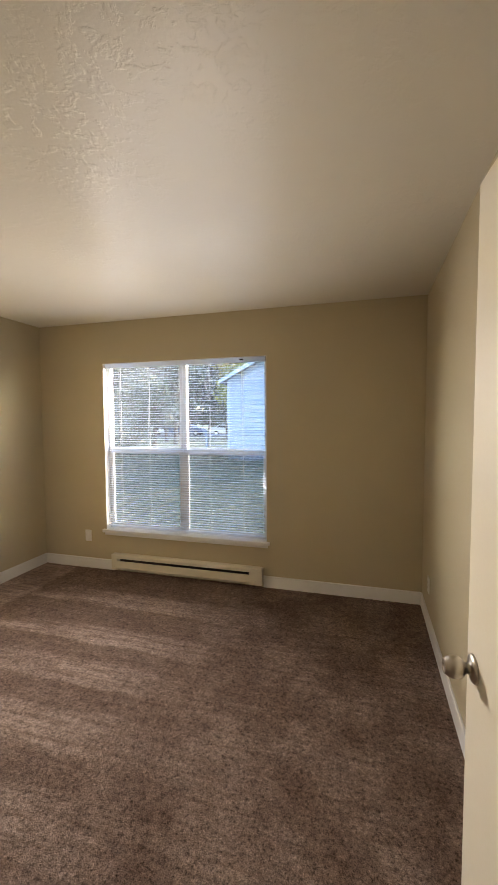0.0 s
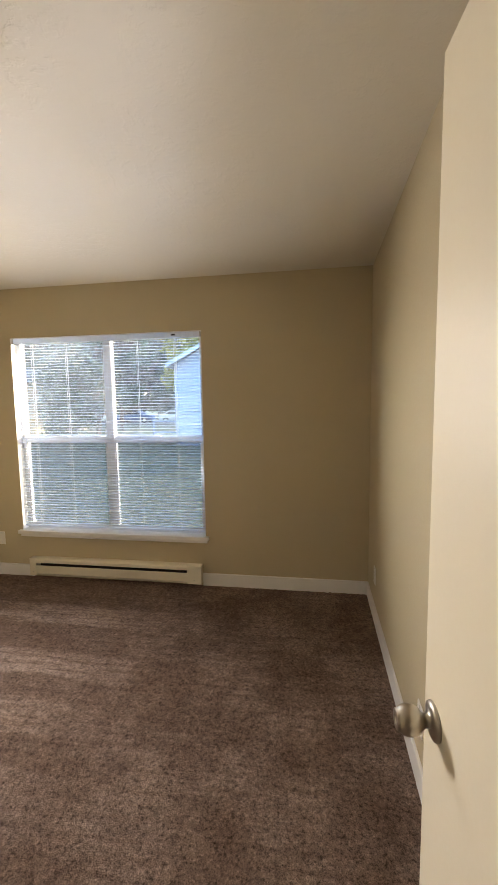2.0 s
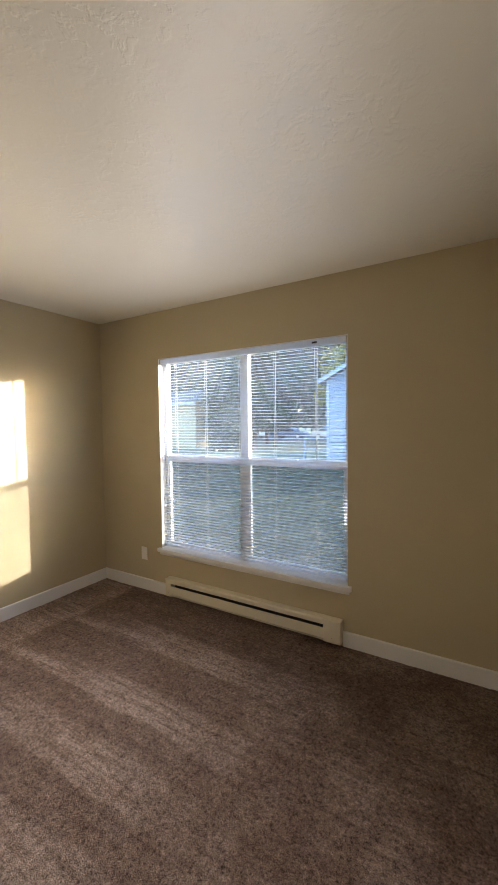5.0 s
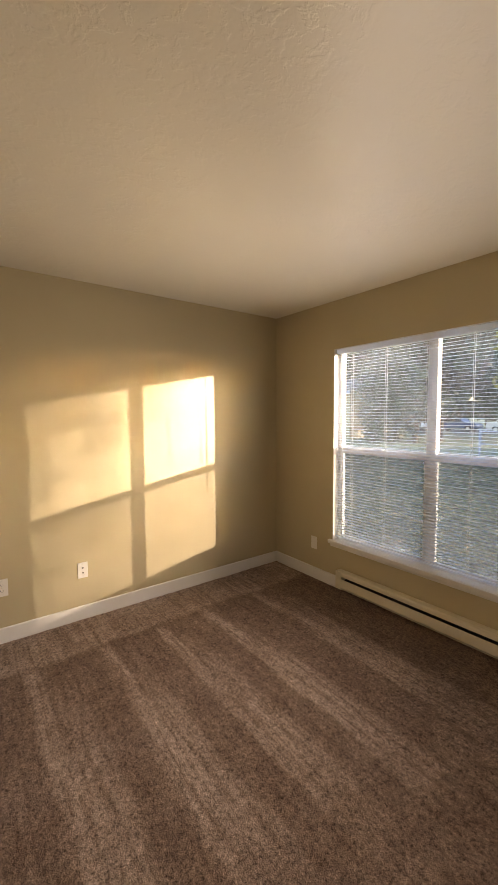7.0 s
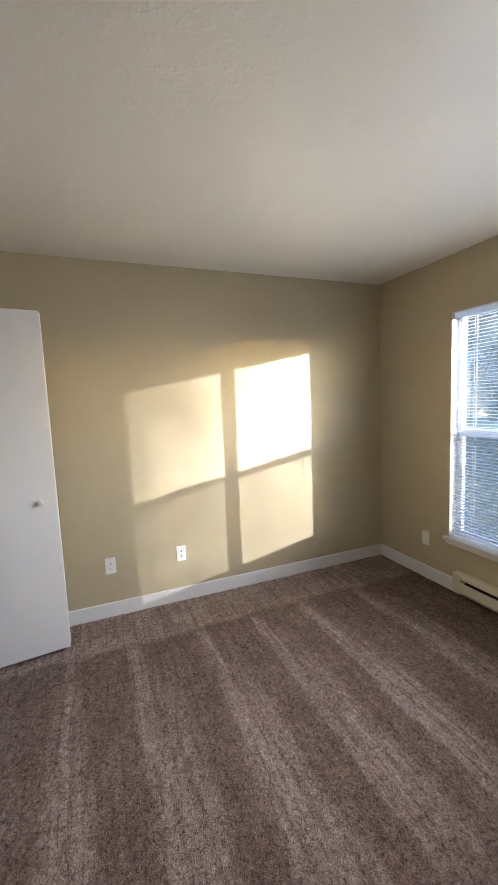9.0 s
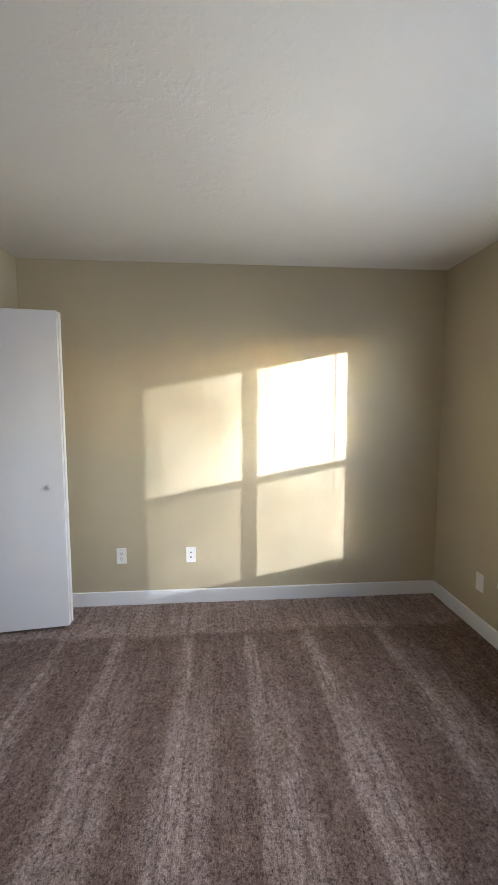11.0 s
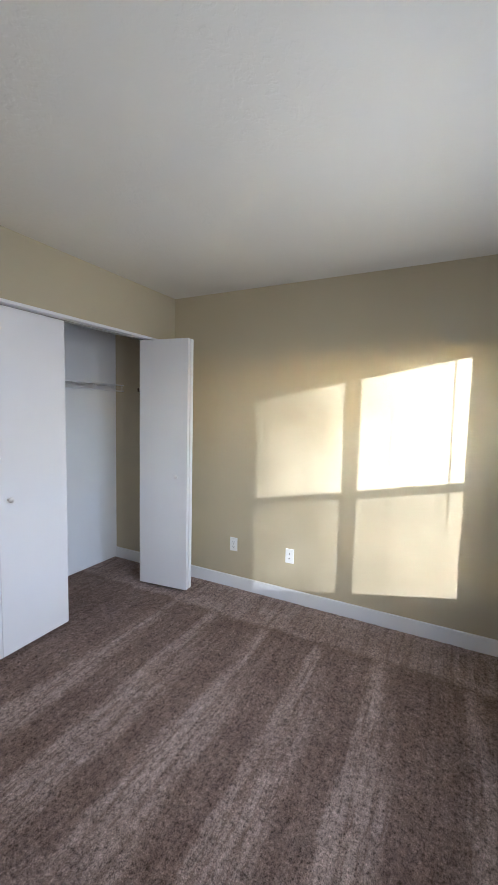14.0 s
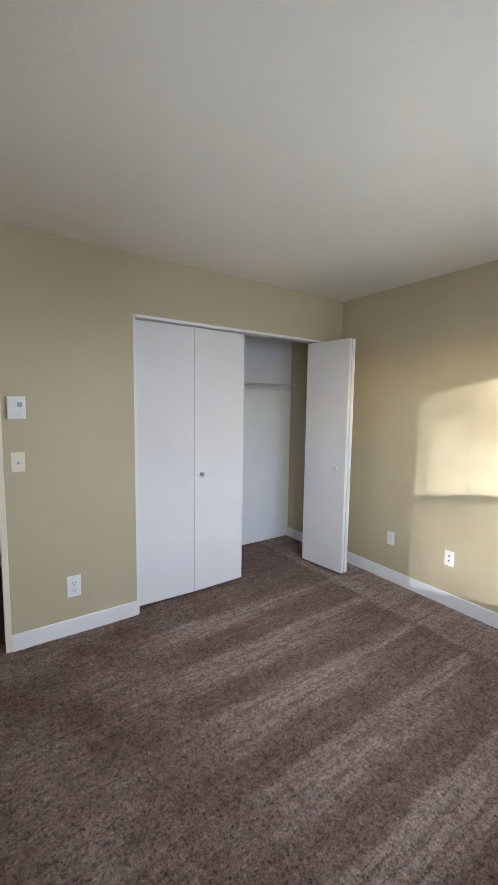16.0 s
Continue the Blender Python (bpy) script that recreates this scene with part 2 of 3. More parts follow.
BIFOLD = painted("bifold_white_paint", (0.78, 0.755, 0.73), 0.45, 0.04, 90.0, 0.0005, 0.3, 0.02)
HEATER = painted("heater_cream_enamel", (0.74, 0.68, 0.54), 0.35, 0.05, 40.0, 0.0002, 0.2, 0.06)
PLASTIC = painted("white_plastic", (0.82, 0.81, 0.78), 0.3, 0.03, 30.0, 0.0001, 0.1, 0.02)
IVORY = painted("ivory_plastic", (0.80, 0.755, 0.63), 0.3, 0.03, 30.0, 0.0001, 0.1, 0.02)
VINYL = painted("window_vinyl", (0.80, 0.80, 0.80), 0.35, 0.03, 30.0, 0.0002, 0.2, 0.04)
SLAT = painted("blind_slat_enamel", (0.88, 0.88, 0.88), 0.16, 0.03, 20.0, 0.0002, 0.2, 0.04)
SLAT.node_tree.nodes["Principled BSDF"].inputs["Specular IOR Level"].default_value = 0.4
thin = node(SLAT.node_tree, "ShaderNodeBsdfTranslucent", Color=(0.80, 0.86, 0.96, 1.0))      # thin vinyl lets some daylight through; its blue tint stands for sky on white slats
veil = node(SLAT.node_tree, "ShaderNodeMixShader", Fac=0.68)
SLAT.node_tree.links.new(SLAT.node_tree.nodes["Principled BSDF"].outputs[0], veil.inputs[1])
SLAT.node_tree.links.new(thin.outputs[0], veil.inputs[2])
SLAT.node_tree.links.new(veil.outputs[0], SLAT.node_tree.nodes["Material Output"].inputs[0])
CORD = painted("blind_cord", (0.78, 0.77, 0.74), 0.8)
WIRE = painted("shelf_white_wire", (0.80, 0.80, 0.79), 0.35)
DARK = painted("dark_slot", (0.018, 0.014, 0.012), 0.6)
FIN = painted("heater_fin_brown", (0.09, 0.055, 0.04), 0.5)
GREYPLASTIC = painted("grey_display", (0.32, 0.42, 0.52), 0.25)
NICKEL = metal_mat("satin_nickel", (0.50, 0.46, 0.40), 0.30)
KNOB = metal_mat("bright_satin_nickel", (0.78, 0.75, 0.71), 0.38)
BRASSY = metal_mat("hinge_steel", (0.5, 0.47, 0.42), 0.35)
CARPET = carpet_material()
GLASS = glass_material()
SCREEN = mesh_screen()
GRASS = ground_mat("lawn", (0.038, 0.050, 0.030), (0.088, 0.116, 0.064), 6.0, 0.05)
ASPHALT = ground_mat("asphalt", (0.035, 0.035, 0.038), (0.07, 0.07, 0.072), 20.0, 0.01)
BARK = bark_mat()
LEAF_DARK = leafy("leaf_dark", (0.016, 0.026, 0.014), (0.075, 0.09, 0.05))
LEAF_BROWN = leafy("leaf_brown", (0.035, 0.03, 0.026), (0.12, 0.105, 0.075))
LEAF_YELLOW = leafy("leaf_yellow_green", (0.13, 0.14, 0.025), (0.36, 0.32, 0.07), 0.5)
SIDING = painted("pale_siding_paint", (0.135, 0.168, 0.262), 0.6, 0.06, 20.0, 0.002)
FASCIA = painted("pale_blue_fascia", (0.20, 0.235, 0.335), 0.5)
SHINGLE = ground_mat("roof_shingle", (0.05, 0.05, 0.05), (0.11, 0.10, 0.10), 12.0, 0.01)
STUCCO = painted("tan_siding_paint", (0.22, 0.19, 0.125), 0.8, 0.1, 12.0, 0.01)
PANE_DARK = painted("dark_window_pane", (0.03, 0.035, 0.04), 0.1)
CARPAINT = painted("silver_car_paint", (0.62, 0.64, 0.66), 0.25)
CARBLUE = painted("blue_car_paint", (0.08, 0.12, 0.22), 0.25)
TYRE = painted("tyre_rubber", (0.02, 0.02, 0.02), 0.8)


# ---- building helpers ----
def part(name, bm, mat, parent=None, label=""):
    me = bpy.data.meshes.new(name)
    bm.to_mesh(me)
    bm.free()
    me.materials.append(mat)
    ob = new(name, me)
    if parent:
        ob.parent = parent
    if label:
        tagged(ob, label)
    return ob


def smooth(ob):
    for p in ob.data.polygons:
        p.use_smooth = True
    return ob


def add_box(bm, lo, hi, bevel=0.0, segments=2):
    c = [(a + b) / 2 for a, b in zip(lo, hi)]
    s = [abs(b - a) for a, b in zip(lo, hi)]
    r = bmesh.ops.create_cube(bm, size=1.0, matrix=Matrix.Translation(c) @ Matrix.Diagonal((*s, 1)))
    if bevel > 0:
        edges = list({e for v in r["verts"] for e in v.link_edges})
        bmesh.ops.bevel(bm, geom=edges, offset=bevel, segments=segments, affect="EDGES", profile=0.5)
    return bm


def box(lo, hi, bevel=0.0, segments=2):
    return add_box(bmesh.new(), lo, hi, bevel, segments)


def add_rod(bm, a, b, r, sides=8, r2=None):
    a, b = Vector(a), Vector(b)
    d = b - a
    m = Matrix.Translation((a + b) / 2) @ d.to_track_quat("Z", "Y").to_matrix().to_4x4()
    bmesh.ops.create_cone(bm, cap_ends=True, segments=sides, radius1=r, radius2=r if r2 is None else r2, depth=d.length, matrix=m)
    return bm


def rod(a, b, r, sides=8, r2=None):
    return add_rod(bmesh.new(), a, b, r, sides, r2)


def turned(profile, sides=28):
    """A solid turned round z from (radius, height) pairs."""
    bm = bmesh.new()
    rings = []
    for r, z in profile:
        rings.append([bm.verts.new((r * math.cos(2 * math.pi * i / sides), r * math.sin(2 * math.pi * i / sides), z)) for i in range(sides)])
    for a, b in zip(rings, rings[1:]):
        for i in range(sides):
            bm.faces.new((a[i], a[(i + 1) % sides], b[(i + 1) % sides], b[i]))
    bm.faces.new(list(reversed(rings[0])))
    bm.faces.new(rings[-1])
    return bm


def empty(name, m=None):
    ob = new(name)
    if m is not None:
        ob.matrix_world = m
    return ob


# ---- the room's shell ----
XW, XE, YS, YN, H = -3.17, 0.484, 0.082, 3.10, 2.44
T = 0.115
WX0, WX1, WZ0, WZ1 = -2.428, -0.785, 0.406, 2.041      # window opening
DX0, DX1, DH = -0.422, 0.326, 2.06                     # bedroom doorway
CX0, CX1, CH = -2.965, -1.19, 2.060                    # closet opening
CB = -0.635                                            # closet back wall
HALL = -1.35


def boxes(name, items, mat, label, category="wall"):
    bm = bmesh.new()
    for lo, hi in items:
        add_box(bm, lo, hi)
    return tagged(part(name, bm, mat), label, category, kind="structure")


NT = 0.12
boxes("wall_north", [((XW - T, YN, -0.3), (WX0, YN + NT, H)), ((WX1, YN, -0.3), (XE + T, YN + NT, H)),
                     ((WX0, YN, -0.3), (WX1, YN + NT, WZ0 - 0.03)), ((WX0, YN, WZ1), (WX1, YN + NT, H))], WALL, "beige painted drywall wall with the window opening")
boxes("wall_west", [((XW - T, CB - T, -0.3), (XW, YN, H))], WALL, "beige painted drywall wall lit by sun patches")
SKEW = 0.024          # the east wall runs a little out of square


def east(y):
    return 0.490 - SKEW * (YN - y)


def east_wall():
    bm = bmesh.new()
    q = [bm.verts.new((x, y, z)) for z in (-0.3, H) for x, y in ((east(YN), YN), (east(HALL), HALL), (east(HALL) + T + 0.2, HALL), (east(YN) + T, YN))]
    bmesh.ops.convex_hull(bm, input=q)
    tagged(part("wall_east", bm, WALL), "beige painted drywall wall beside the open door", "wall", kind="structure")


east_wall()
boxes("wall_south", [((XW, YS - T, 0), (CX0, YS, H)), ((CX0, YS - T, CH), (CX1, YS, H)), ((CX1, YS - T, 0), (DX0, YS, H)),
                     ((DX0, YS - T, DH), (DX1, YS, H)), ((DX1, YS - T, 0), (XE, YS, H))], WALL, "beige painted drywall wall with closet and door openings")
boxes("wall_closet_back", [((XW, CB - T, 0), (-1.0, CB, H))], CLOSET_WHITE, "white painted back wall of the closet")
boxes("wall_closet_side", [((-1.1, CB, 0), (-1.0, YS - T, H))], CLOSET_WHITE, "white painted end wall of the closet")
boxes("wall_hall", [((-1.0, HALL - T, 0), (XE + T, HALL, H)), ((-1.12, HALL - T, 0), (-1.0, CB - T, H))], WALL, "beige painted hallway wall behind the doorway")

bm = bmesh.new()
add_box(bm, (XW - T, HALL - T, H), (XE + T, YN + NT, H + 0.12))
tagged(part("ceiling", bm, CEIL), "off-white ceiling with knockdown plaster texture", "ceiling", kind="structure")


def carpet_floor():
    """Carpet as a fine sheet with uneven pile, on a slab."""
    x0, x1, y0, y1, step = XW, XE, CB, YN, 0.011
    nx, ny = int((x1 - x0) / step) + 1, int((y1 - y0) / step) + 1
    gx, gy = np.meshgrid(np.linspace(x0, x1, nx), np.linspace(y0, y1, ny))
    rng = np.random.default_rng(7)
    z = rng.normal(0, 0.0013, gx.shape)
    z += 0.0012 * np.sin(gx * 9 + 2 * np.sin(gy * 4)) * np.sin(gy * 7)
    z -= 0.004
    verts = np.stack([gx.ravel() + rng.normal(0, 0.002, gx.size), gy.ravel() + rng.normal(0, 0.002, gx.size), z.ravel()], 1)
    i = np.arange(nx * ny).reshape(ny, nx)
    faces = np.stack([i[:-1, :-1].ravel(), i[:-1, 1:].ravel(), i[1:, 1:].ravel(), i[1:, :-1].ravel()], 1)
    me = bpy.data.meshes.new("floor")
    me.from_pydata(verts.tolist(), [], faces.tolist())
    me.polygons.foreach_set("use_smooth", np.ones(len(faces), dtype=bool))
    me.materials.append(CARPET)
    ob = new("floor", me)
    tagged(ob, "brown cut-pile carpet with vacuum lanes", "carpet", kind="structure")
    slab = box((XW - T, HALL - T, -0.3), (XE + T, YN, -0.02))
    tagged(part("subfloor", slab, CARPET), "brown carpeted floor slab under the room", "floor", kind="structure")
    hall = box((-1.0, HALL, -0.02), (XE, CB, -0.003))
    tagged(part("floor_hall", hall, CARPET), "brown cut-pile carpet in the hallway", "carpet", kind="structure")


carpet_floor()


# ---- trim ----
def baseboard(name, a, b, normal):
    """Board from a to b on a wall whose room side is along normal, with an eased top edge."""
    h, t = 0.098, 0.012
    a, b, n = Vector((*a, 0)), Vector((*b, 0)), Vector((*normal, 0))
    shape = [(0, -0.01), (t, -0.01), (t, h - 0.006), (t - 0.002, h - 0.002), (t - 0.006, h), (0, h)]
    bm = bmesh.new()
    ends = [[bm.verts.new(p + n * u + Vector((0, 0, w))) for u, w in shape] for p in (a, b)]
    k = len(shape)
    for i in range(k):
        bm.faces.new((ends[0][i], ends[0][(i + 1) % k], ends[1][(i + 1) % k], ends[1][i]))
    bm.faces.new(ends[0])
    bm.faces.new(ends[1])
    bmesh.ops.recalc_face_normals(bm, faces=bm.faces)
    return tagged(part(name, bm, TRIM), "white painted wooden baseboard along the wall", "baseboard", kind="structure")


HX0, HX1 = -2.336, -0.815
baseboard("baseboard_north_a", (XW, YN), (HX0 - 0.001, YN), (0, -1))
baseboard("baseboard_north_b", (HX1 + 0.001, YN), (XE, YN), (0, -1))
baseboard("baseboard_west", (XW, YS), (XW, YN - 0.012), (1, 0))
baseboard("baseboard_east", (east(YS), YS), (east(YN - 0.012), YN - 0.012), (-0.99936, SKEW))
baseboard("baseboard_south", (DX0 - 0.018, YS), (CX1 - 0.004, YS), (0, 1))
baseboard("baseboard_south_corner", (XW + 0.012, YS), (CX0 - 0.012, YS), (0, 1))
baseboard("baseboard_closet_side", (XW, CB), (XW, YS - T), (1, 0))


def door_frame():
    d = empty("door_frame")
    tagged(d, "cream painted wooden door casing and jamb of the bedroom doorway", "door frame", kind="structure")
    w, p = 0.05, 0.014
    for y0, y1 in ((YS, YS + p), (YS - T - p, YS - T)):
        part("casing", box((DX0 - 0.017, y0, 0), (DX0 + 0.016, y1, DH + w), 0.003), DOOR, d)
        part("casing", box((DX1 - 0.004, y0, 0), (DX1 + w, y1, DH + w), 0.003), DOOR, d)
        part("casing", box((DX0 + 0.017, y0, DH - 0.004), (DX1 - 0.005, y1, DH + w), 0.003), DOOR, d)
    part("jamb", box((DX0, YS - T, 0), (DX0 + 0.012, YS - 0.001, DH)), DOOR, d)
    part("jamb", box((DX1 - 0.012, YS - T, 0), (DX1, YS - 0.001, DH)), DOOR, d)
    part("jamb", box((DX0 + 0.013, YS - T, DH - 0.012), (DX1 - 0.013, YS - 0.001, DH)), DOOR, d)
    part("door_stop", box((DX0 + 0.013, YS - 0.075, DH - 0.022), (DX1 - 0.013, YS - 0.04, DH - 0.0125)), DOOR, d)


door_frame()


def closet_frame():
    d = empty("closet_frame")
    tagged(d, "thin white painted jamb boards framing the closet opening", "door frame", kind="structure")
    e = 0.004
    part("jamb", box((CX1 - 0.018, YS - T, 0), (CX1, YS + e, CH), 0.001), TRIM, d)
    part("jamb", box((CX0, YS - T, 0), (CX0 + 0.018, YS + e, CH), 0.001), TRIM, d)
    part("head", box((CX0 + 0.019, YS - T, CH - 0.018), (CX1 - 0.019, YS + e, CH), 0.001), TRIM, d)
    part("track", box((CX0 + 0.02, YS - 0.083, CH - 0.0245), (CX1 - 0.02, YS - 0.055, CH - 0.019)), BRASSY, d)


closet_frame()


# ---- bedroom door ----
def bedroom_door():
    hinge, free = Vector((0.312, 0.112, 0)), Vector((0.260, 0.901, 0))
    run = free - hinge
    width = run.length
    turn = math.degrees(math.atan2(run.y, run.x))
    d = empty("door_1", pose(hinge.x, hinge.y, 0, 0, 0, turn))
    tagged(d, "open cream painted flush door with a satin nickel knob", "door", kind="structure")
    part("leaf", box((0, -0.035, 0.014), (width, 0, 2.052), 0.0015, 1), DOOR, d)
    z, u = 0.858, width - 0.05
    prof = [(0.0345, 0.0), (0.0345, 0.003), (0.033, 0.006), (0.026, 0.009), (0.0135, 0.010), (0.0125, 0.012), (0.0125, 0.021), (0.0145, 0.0215), (0.0155, 0.024), (0.0215, 0.028), (0.0255, 0.035), (0.0272, 0.044),
            (0.0265, 0.053), (0.0238, 0.061), (0.020, 0.066), (0.0185, 0.068), (0.0185, 0.070), (0.017, 0.071), (0.008, 0.071), (0.0075, 0.0695), (0.002, 0.069)]
    for side, name in ((1, "door_knob"), (-1, "door_knob")):
        k = smooth(part(name, turned(prof), NICKEL, d, "satin nickel round door knob on its rosette"))
        k.matrix_local = pose(u, 0 if side > 0 else -0.035, z, -90 * side, 0, 0)
    part("latch_plate", box((width - 0.0005, -0.03, z - 0.028), (width + 0.0015, -0.005, z + 0.028)), NICKEL, d)
    for hz in (0.25, 1.02, 1.8):
        part("hinge", rod((-0.004, 0.006, hz - 0.045), (-0.004, 0.006, hz + 0.045), 0.006), BRASSY, d)


bedroom_door()


# ---- closet doors ----
def bifold_panel(name, a, b, parent, knob_at=None, back=0.034):
    """Flush panel whose room face runs from a to b in plan; the slab lies to the right of that run."""
    a, b = Vector((*a, 0)), Vector((*b, 0))
    run = b - a
    p = part(name, box((0, -back, 0.022), (run.length - 0.002, 0, 2.034), 0.0018, 2), BIFOLD, parent)
    p.matrix_local = pose(a.x, a.y, 0, 0, 0, math.degrees(math.atan2(run.y, run.x)))
    if knob_at is not None:
        prof = [(0.0085, 0.0), (0.0075, 0.004), (0.007, 0.010), (0.0105, 0.014), (0.015, 0.019), (0.0165, 0.024), (0.0155, 0.029), (0.011, 0.032), (0.003, 0.033)]
        k = smooth(part("knob", turned(prof, 20), KNOB, p, "small round satin nickel knob"))
        k.matrix_local = pose(knob_at, 0, 0.946, -90, 0, 0)
    return p


def closet_doors():
    d = empty("closet_door")
    tagged(d, "closed pair of flush white bifold closet doors", "closet door", "bifold closet doors", kind="structure")
    lead, fold, pivot = (-2.104, 0.030), (-1.655, 0.046), (-1.2105, 0.032)
    bifold_panel("door_panel", lead, fold, d, 0.392)
    bifold_panel("door_panel", fold, pivot, d)
    e = empty("closet_door")
    tagged(e, "folded-open pair of flush white bifold closet doors", "closet door", "bifold closet doors", kind="structure")
    bifold_panel("door_panel", (-2.869, 0.446), (-2.815, 0.002), e, 0.085)
    bifold_panel("door_panel", (-2.944, 0.0), (-2.944, 0.446), e)


closet_doors()


# ---- closet shelf ----
def wire_shelf():
    s = empty("wire_shelf")
    tagged(s, "white coated wire closet shelf with hanging rail", "shelf")
    z, y0, y1, x0, x1 = 1.685, CB + 0.006, -0.345, -2.985, -1.105
    for y, zz in ((y0, z), (y1, z), (y1, z - 0.052), ((y0 + y1) / 2, z - 0.004)):
        smooth(part("rail", rod((x0, y, zz), (x1, y, zz), 0.0046), WIRE, s))
    bm = bmesh.new()
    n = 75
    for i in range(n):
        x = x0 + 0.01 + (x1 - x0 - 0.02) * i / (n - 1)
        add_rod(bm, (x, y0, z + 0.003), (x, y1, z + 0.003), 0.0015, 5)
    tagged(part("deck_wire", bm, WIRE, s), kind="stuff")
    for i in range(7):
        x = x0 + 0.02 + (x1 - x0 - 0.04) * i / 6
        part("lip_wire", rod((x, y1, z), (x, y1, z - 0.052), 0.0022, 6), WIRE, s)
    part("end_bracket", box((-1.111, y1 - 0.02, z - 0.06), (-1.1, y1 + 0.025, z + 0.012), 0.003), PLASTIC, s)
    for i in range(5):
        x = x0 + 0.08 + (x1 - x0 - 0.16) * i / 4
        part("wall_clip", box((x - 0.008, CB + 0.0005, z - 0.012), (x + 0.008, y0 + 0.006, z + 0.008), 0.002), PLASTIC, s)
    b = empty("rod_bracket", pose(XW, -0.30, 1.665))
    tagged(b, "small dark metal rod bracket on the closet side wall", "bracket")
    part("plate", box((0.0005, -0.012, -0.03), (0.004, 0.012, 0.03), 0.001), FIN, b)
    part("hook", box((0.004, -0.009, -0.028), (0.05, 0.009, -0.018), 0.002), FIN, b)
    part("hook_tip", box((0.042, -0.009, -0.018), (0.05, 0.009, 0.006), 0.002), FIN, b)


wire_shelf()


# ---- window ----
FY = 3.165     # room face of the vinyl frame


def window():
    w = empty("window_1")
    tagged(w, "white vinyl window of two single-hung units with a sill", "window", kind="structure")
    y0, y1 = FY, FY + 0.05
    mid, fw = (WX0 + WX1) / 2, 0.035
    for k in (0, 1):
        a, b = (WX0, mid) if k == 0 else (mid, WX1)
        f = part("window_frame", box((a, y0, WZ0), (a + fw, y1, WZ1), 0.003), VINYL, w)
        part("frame_side", box((b - fw, y0, WZ0), (b, y1, WZ1), 0.003), VINYL, f)
        part("frame_head", box((a + fw, y0, WZ1 - fw), (b - fw, y1, WZ1), 0.003), VINYL, f)
        part("frame_foot", box((a + fw, y0, WZ0), (b - fw, y1, WZ0 + 0.022), 0.003), VINYL, f)
        # upper fixed sash outside, lower sash inside, overlapping at the meeting rail
        rail = 1.19
        g0, g1 = a + fw, b - fw
        part("meeting_rail", box((g0, y0 + 0.003, rail - 0.028), (g1, y0 + 0.025, rail + 0.02), 0.003), VINYL, f)
        part("meeting_rail", box((g0, y0 + 0.027, rail - 0.012), (g1, y0 + 0.047, rail + 0.03), 0.003), VINYL, f)
        part("sash_stile", box((g0, y0 + 0.003, WZ0 + 0.022), (g0 + 0.012, y0 + 0.025, rail - 0.028), 0.002), VINYL, f)
        part("sash_stile", box((g1 - 0.012, y0 + 0.003, WZ0 + 0.022), (g1, y0 + 0.025, rail - 0.028), 0.002), VINYL, f)
        part("sash_foot", box((g0 + 0.012, y0 + 0.003, WZ0 + 0.022), (g1 - 0.012, y0 + 0.025, WZ0 + 0.046), 0.002), VINYL, f)
        part("sash_lock", box(((g0 + g1) / 2 - 0.03, y0 - 0.006, rail + 0.02), ((g0 + g1) / 2 + 0.03, y0 + 0.03, rail + 0.032), 0.004), VINYL, f)
        for z0, z1, yy, nm in ((rail + 0.03, WZ1 - fw, y0 + 0.037, "pane"), (WZ0 + 0.046, rail - 0.028, y0 + 0.014, "pane")):
            pane = part(nm, box((g0, yy - 0.002, z0), (g1, yy + 0.002, z1)), GLASS, w)
            pane.visible_shadow = False
        part("insect_screen", box((g0 + 0.004, y0 + 0.0475, WZ0 + 0.022), (g1 - 0.004, y0 + 0.0485, rail)), SCREEN, w, "dark fine insect screen")
    # stool with horns and apron-less nosing
    part("window_sill", box((WX0 - 0.028, YN - 0.034, WZ0 - 0.030), (WX1 + 0.028, YN - 0.0005, WZ0 + 0.002), 0.006, 3), TRIM, w, "white painted wooden sill")
    part("sill_board", box((WX0 + 0.0005, YN, WZ0 - 0.028), (WX1 - 0.0005, y0 + 0.01, WZ0 + 0.001)), TRIM, w)
    part("sill_apron", box((WX0 - 0.012, YN - 0.016, WZ0 - 0.055), (WX1 + 0.012, YN - 0.0005, WZ0 - 0.0305), 0.004), TRIM, w)
    # white painted reveal
    part("reveal", box((WX0, YN + 0.001, WZ0 + 0.002), (WX0 + 0.003, y0, WZ1 - 0.003)), TRIM, w)
    part("reveal", box((WX1 - 0.003, YN + 0.001, WZ0 + 0.002), (WX1, y0, WZ1 - 0.003)), TRIM, w)
    part("reveal", box((WX0, YN + 0.001, WZ1 - 0.003), (WX1, y0, WZ1)), TRIM, w)


window()


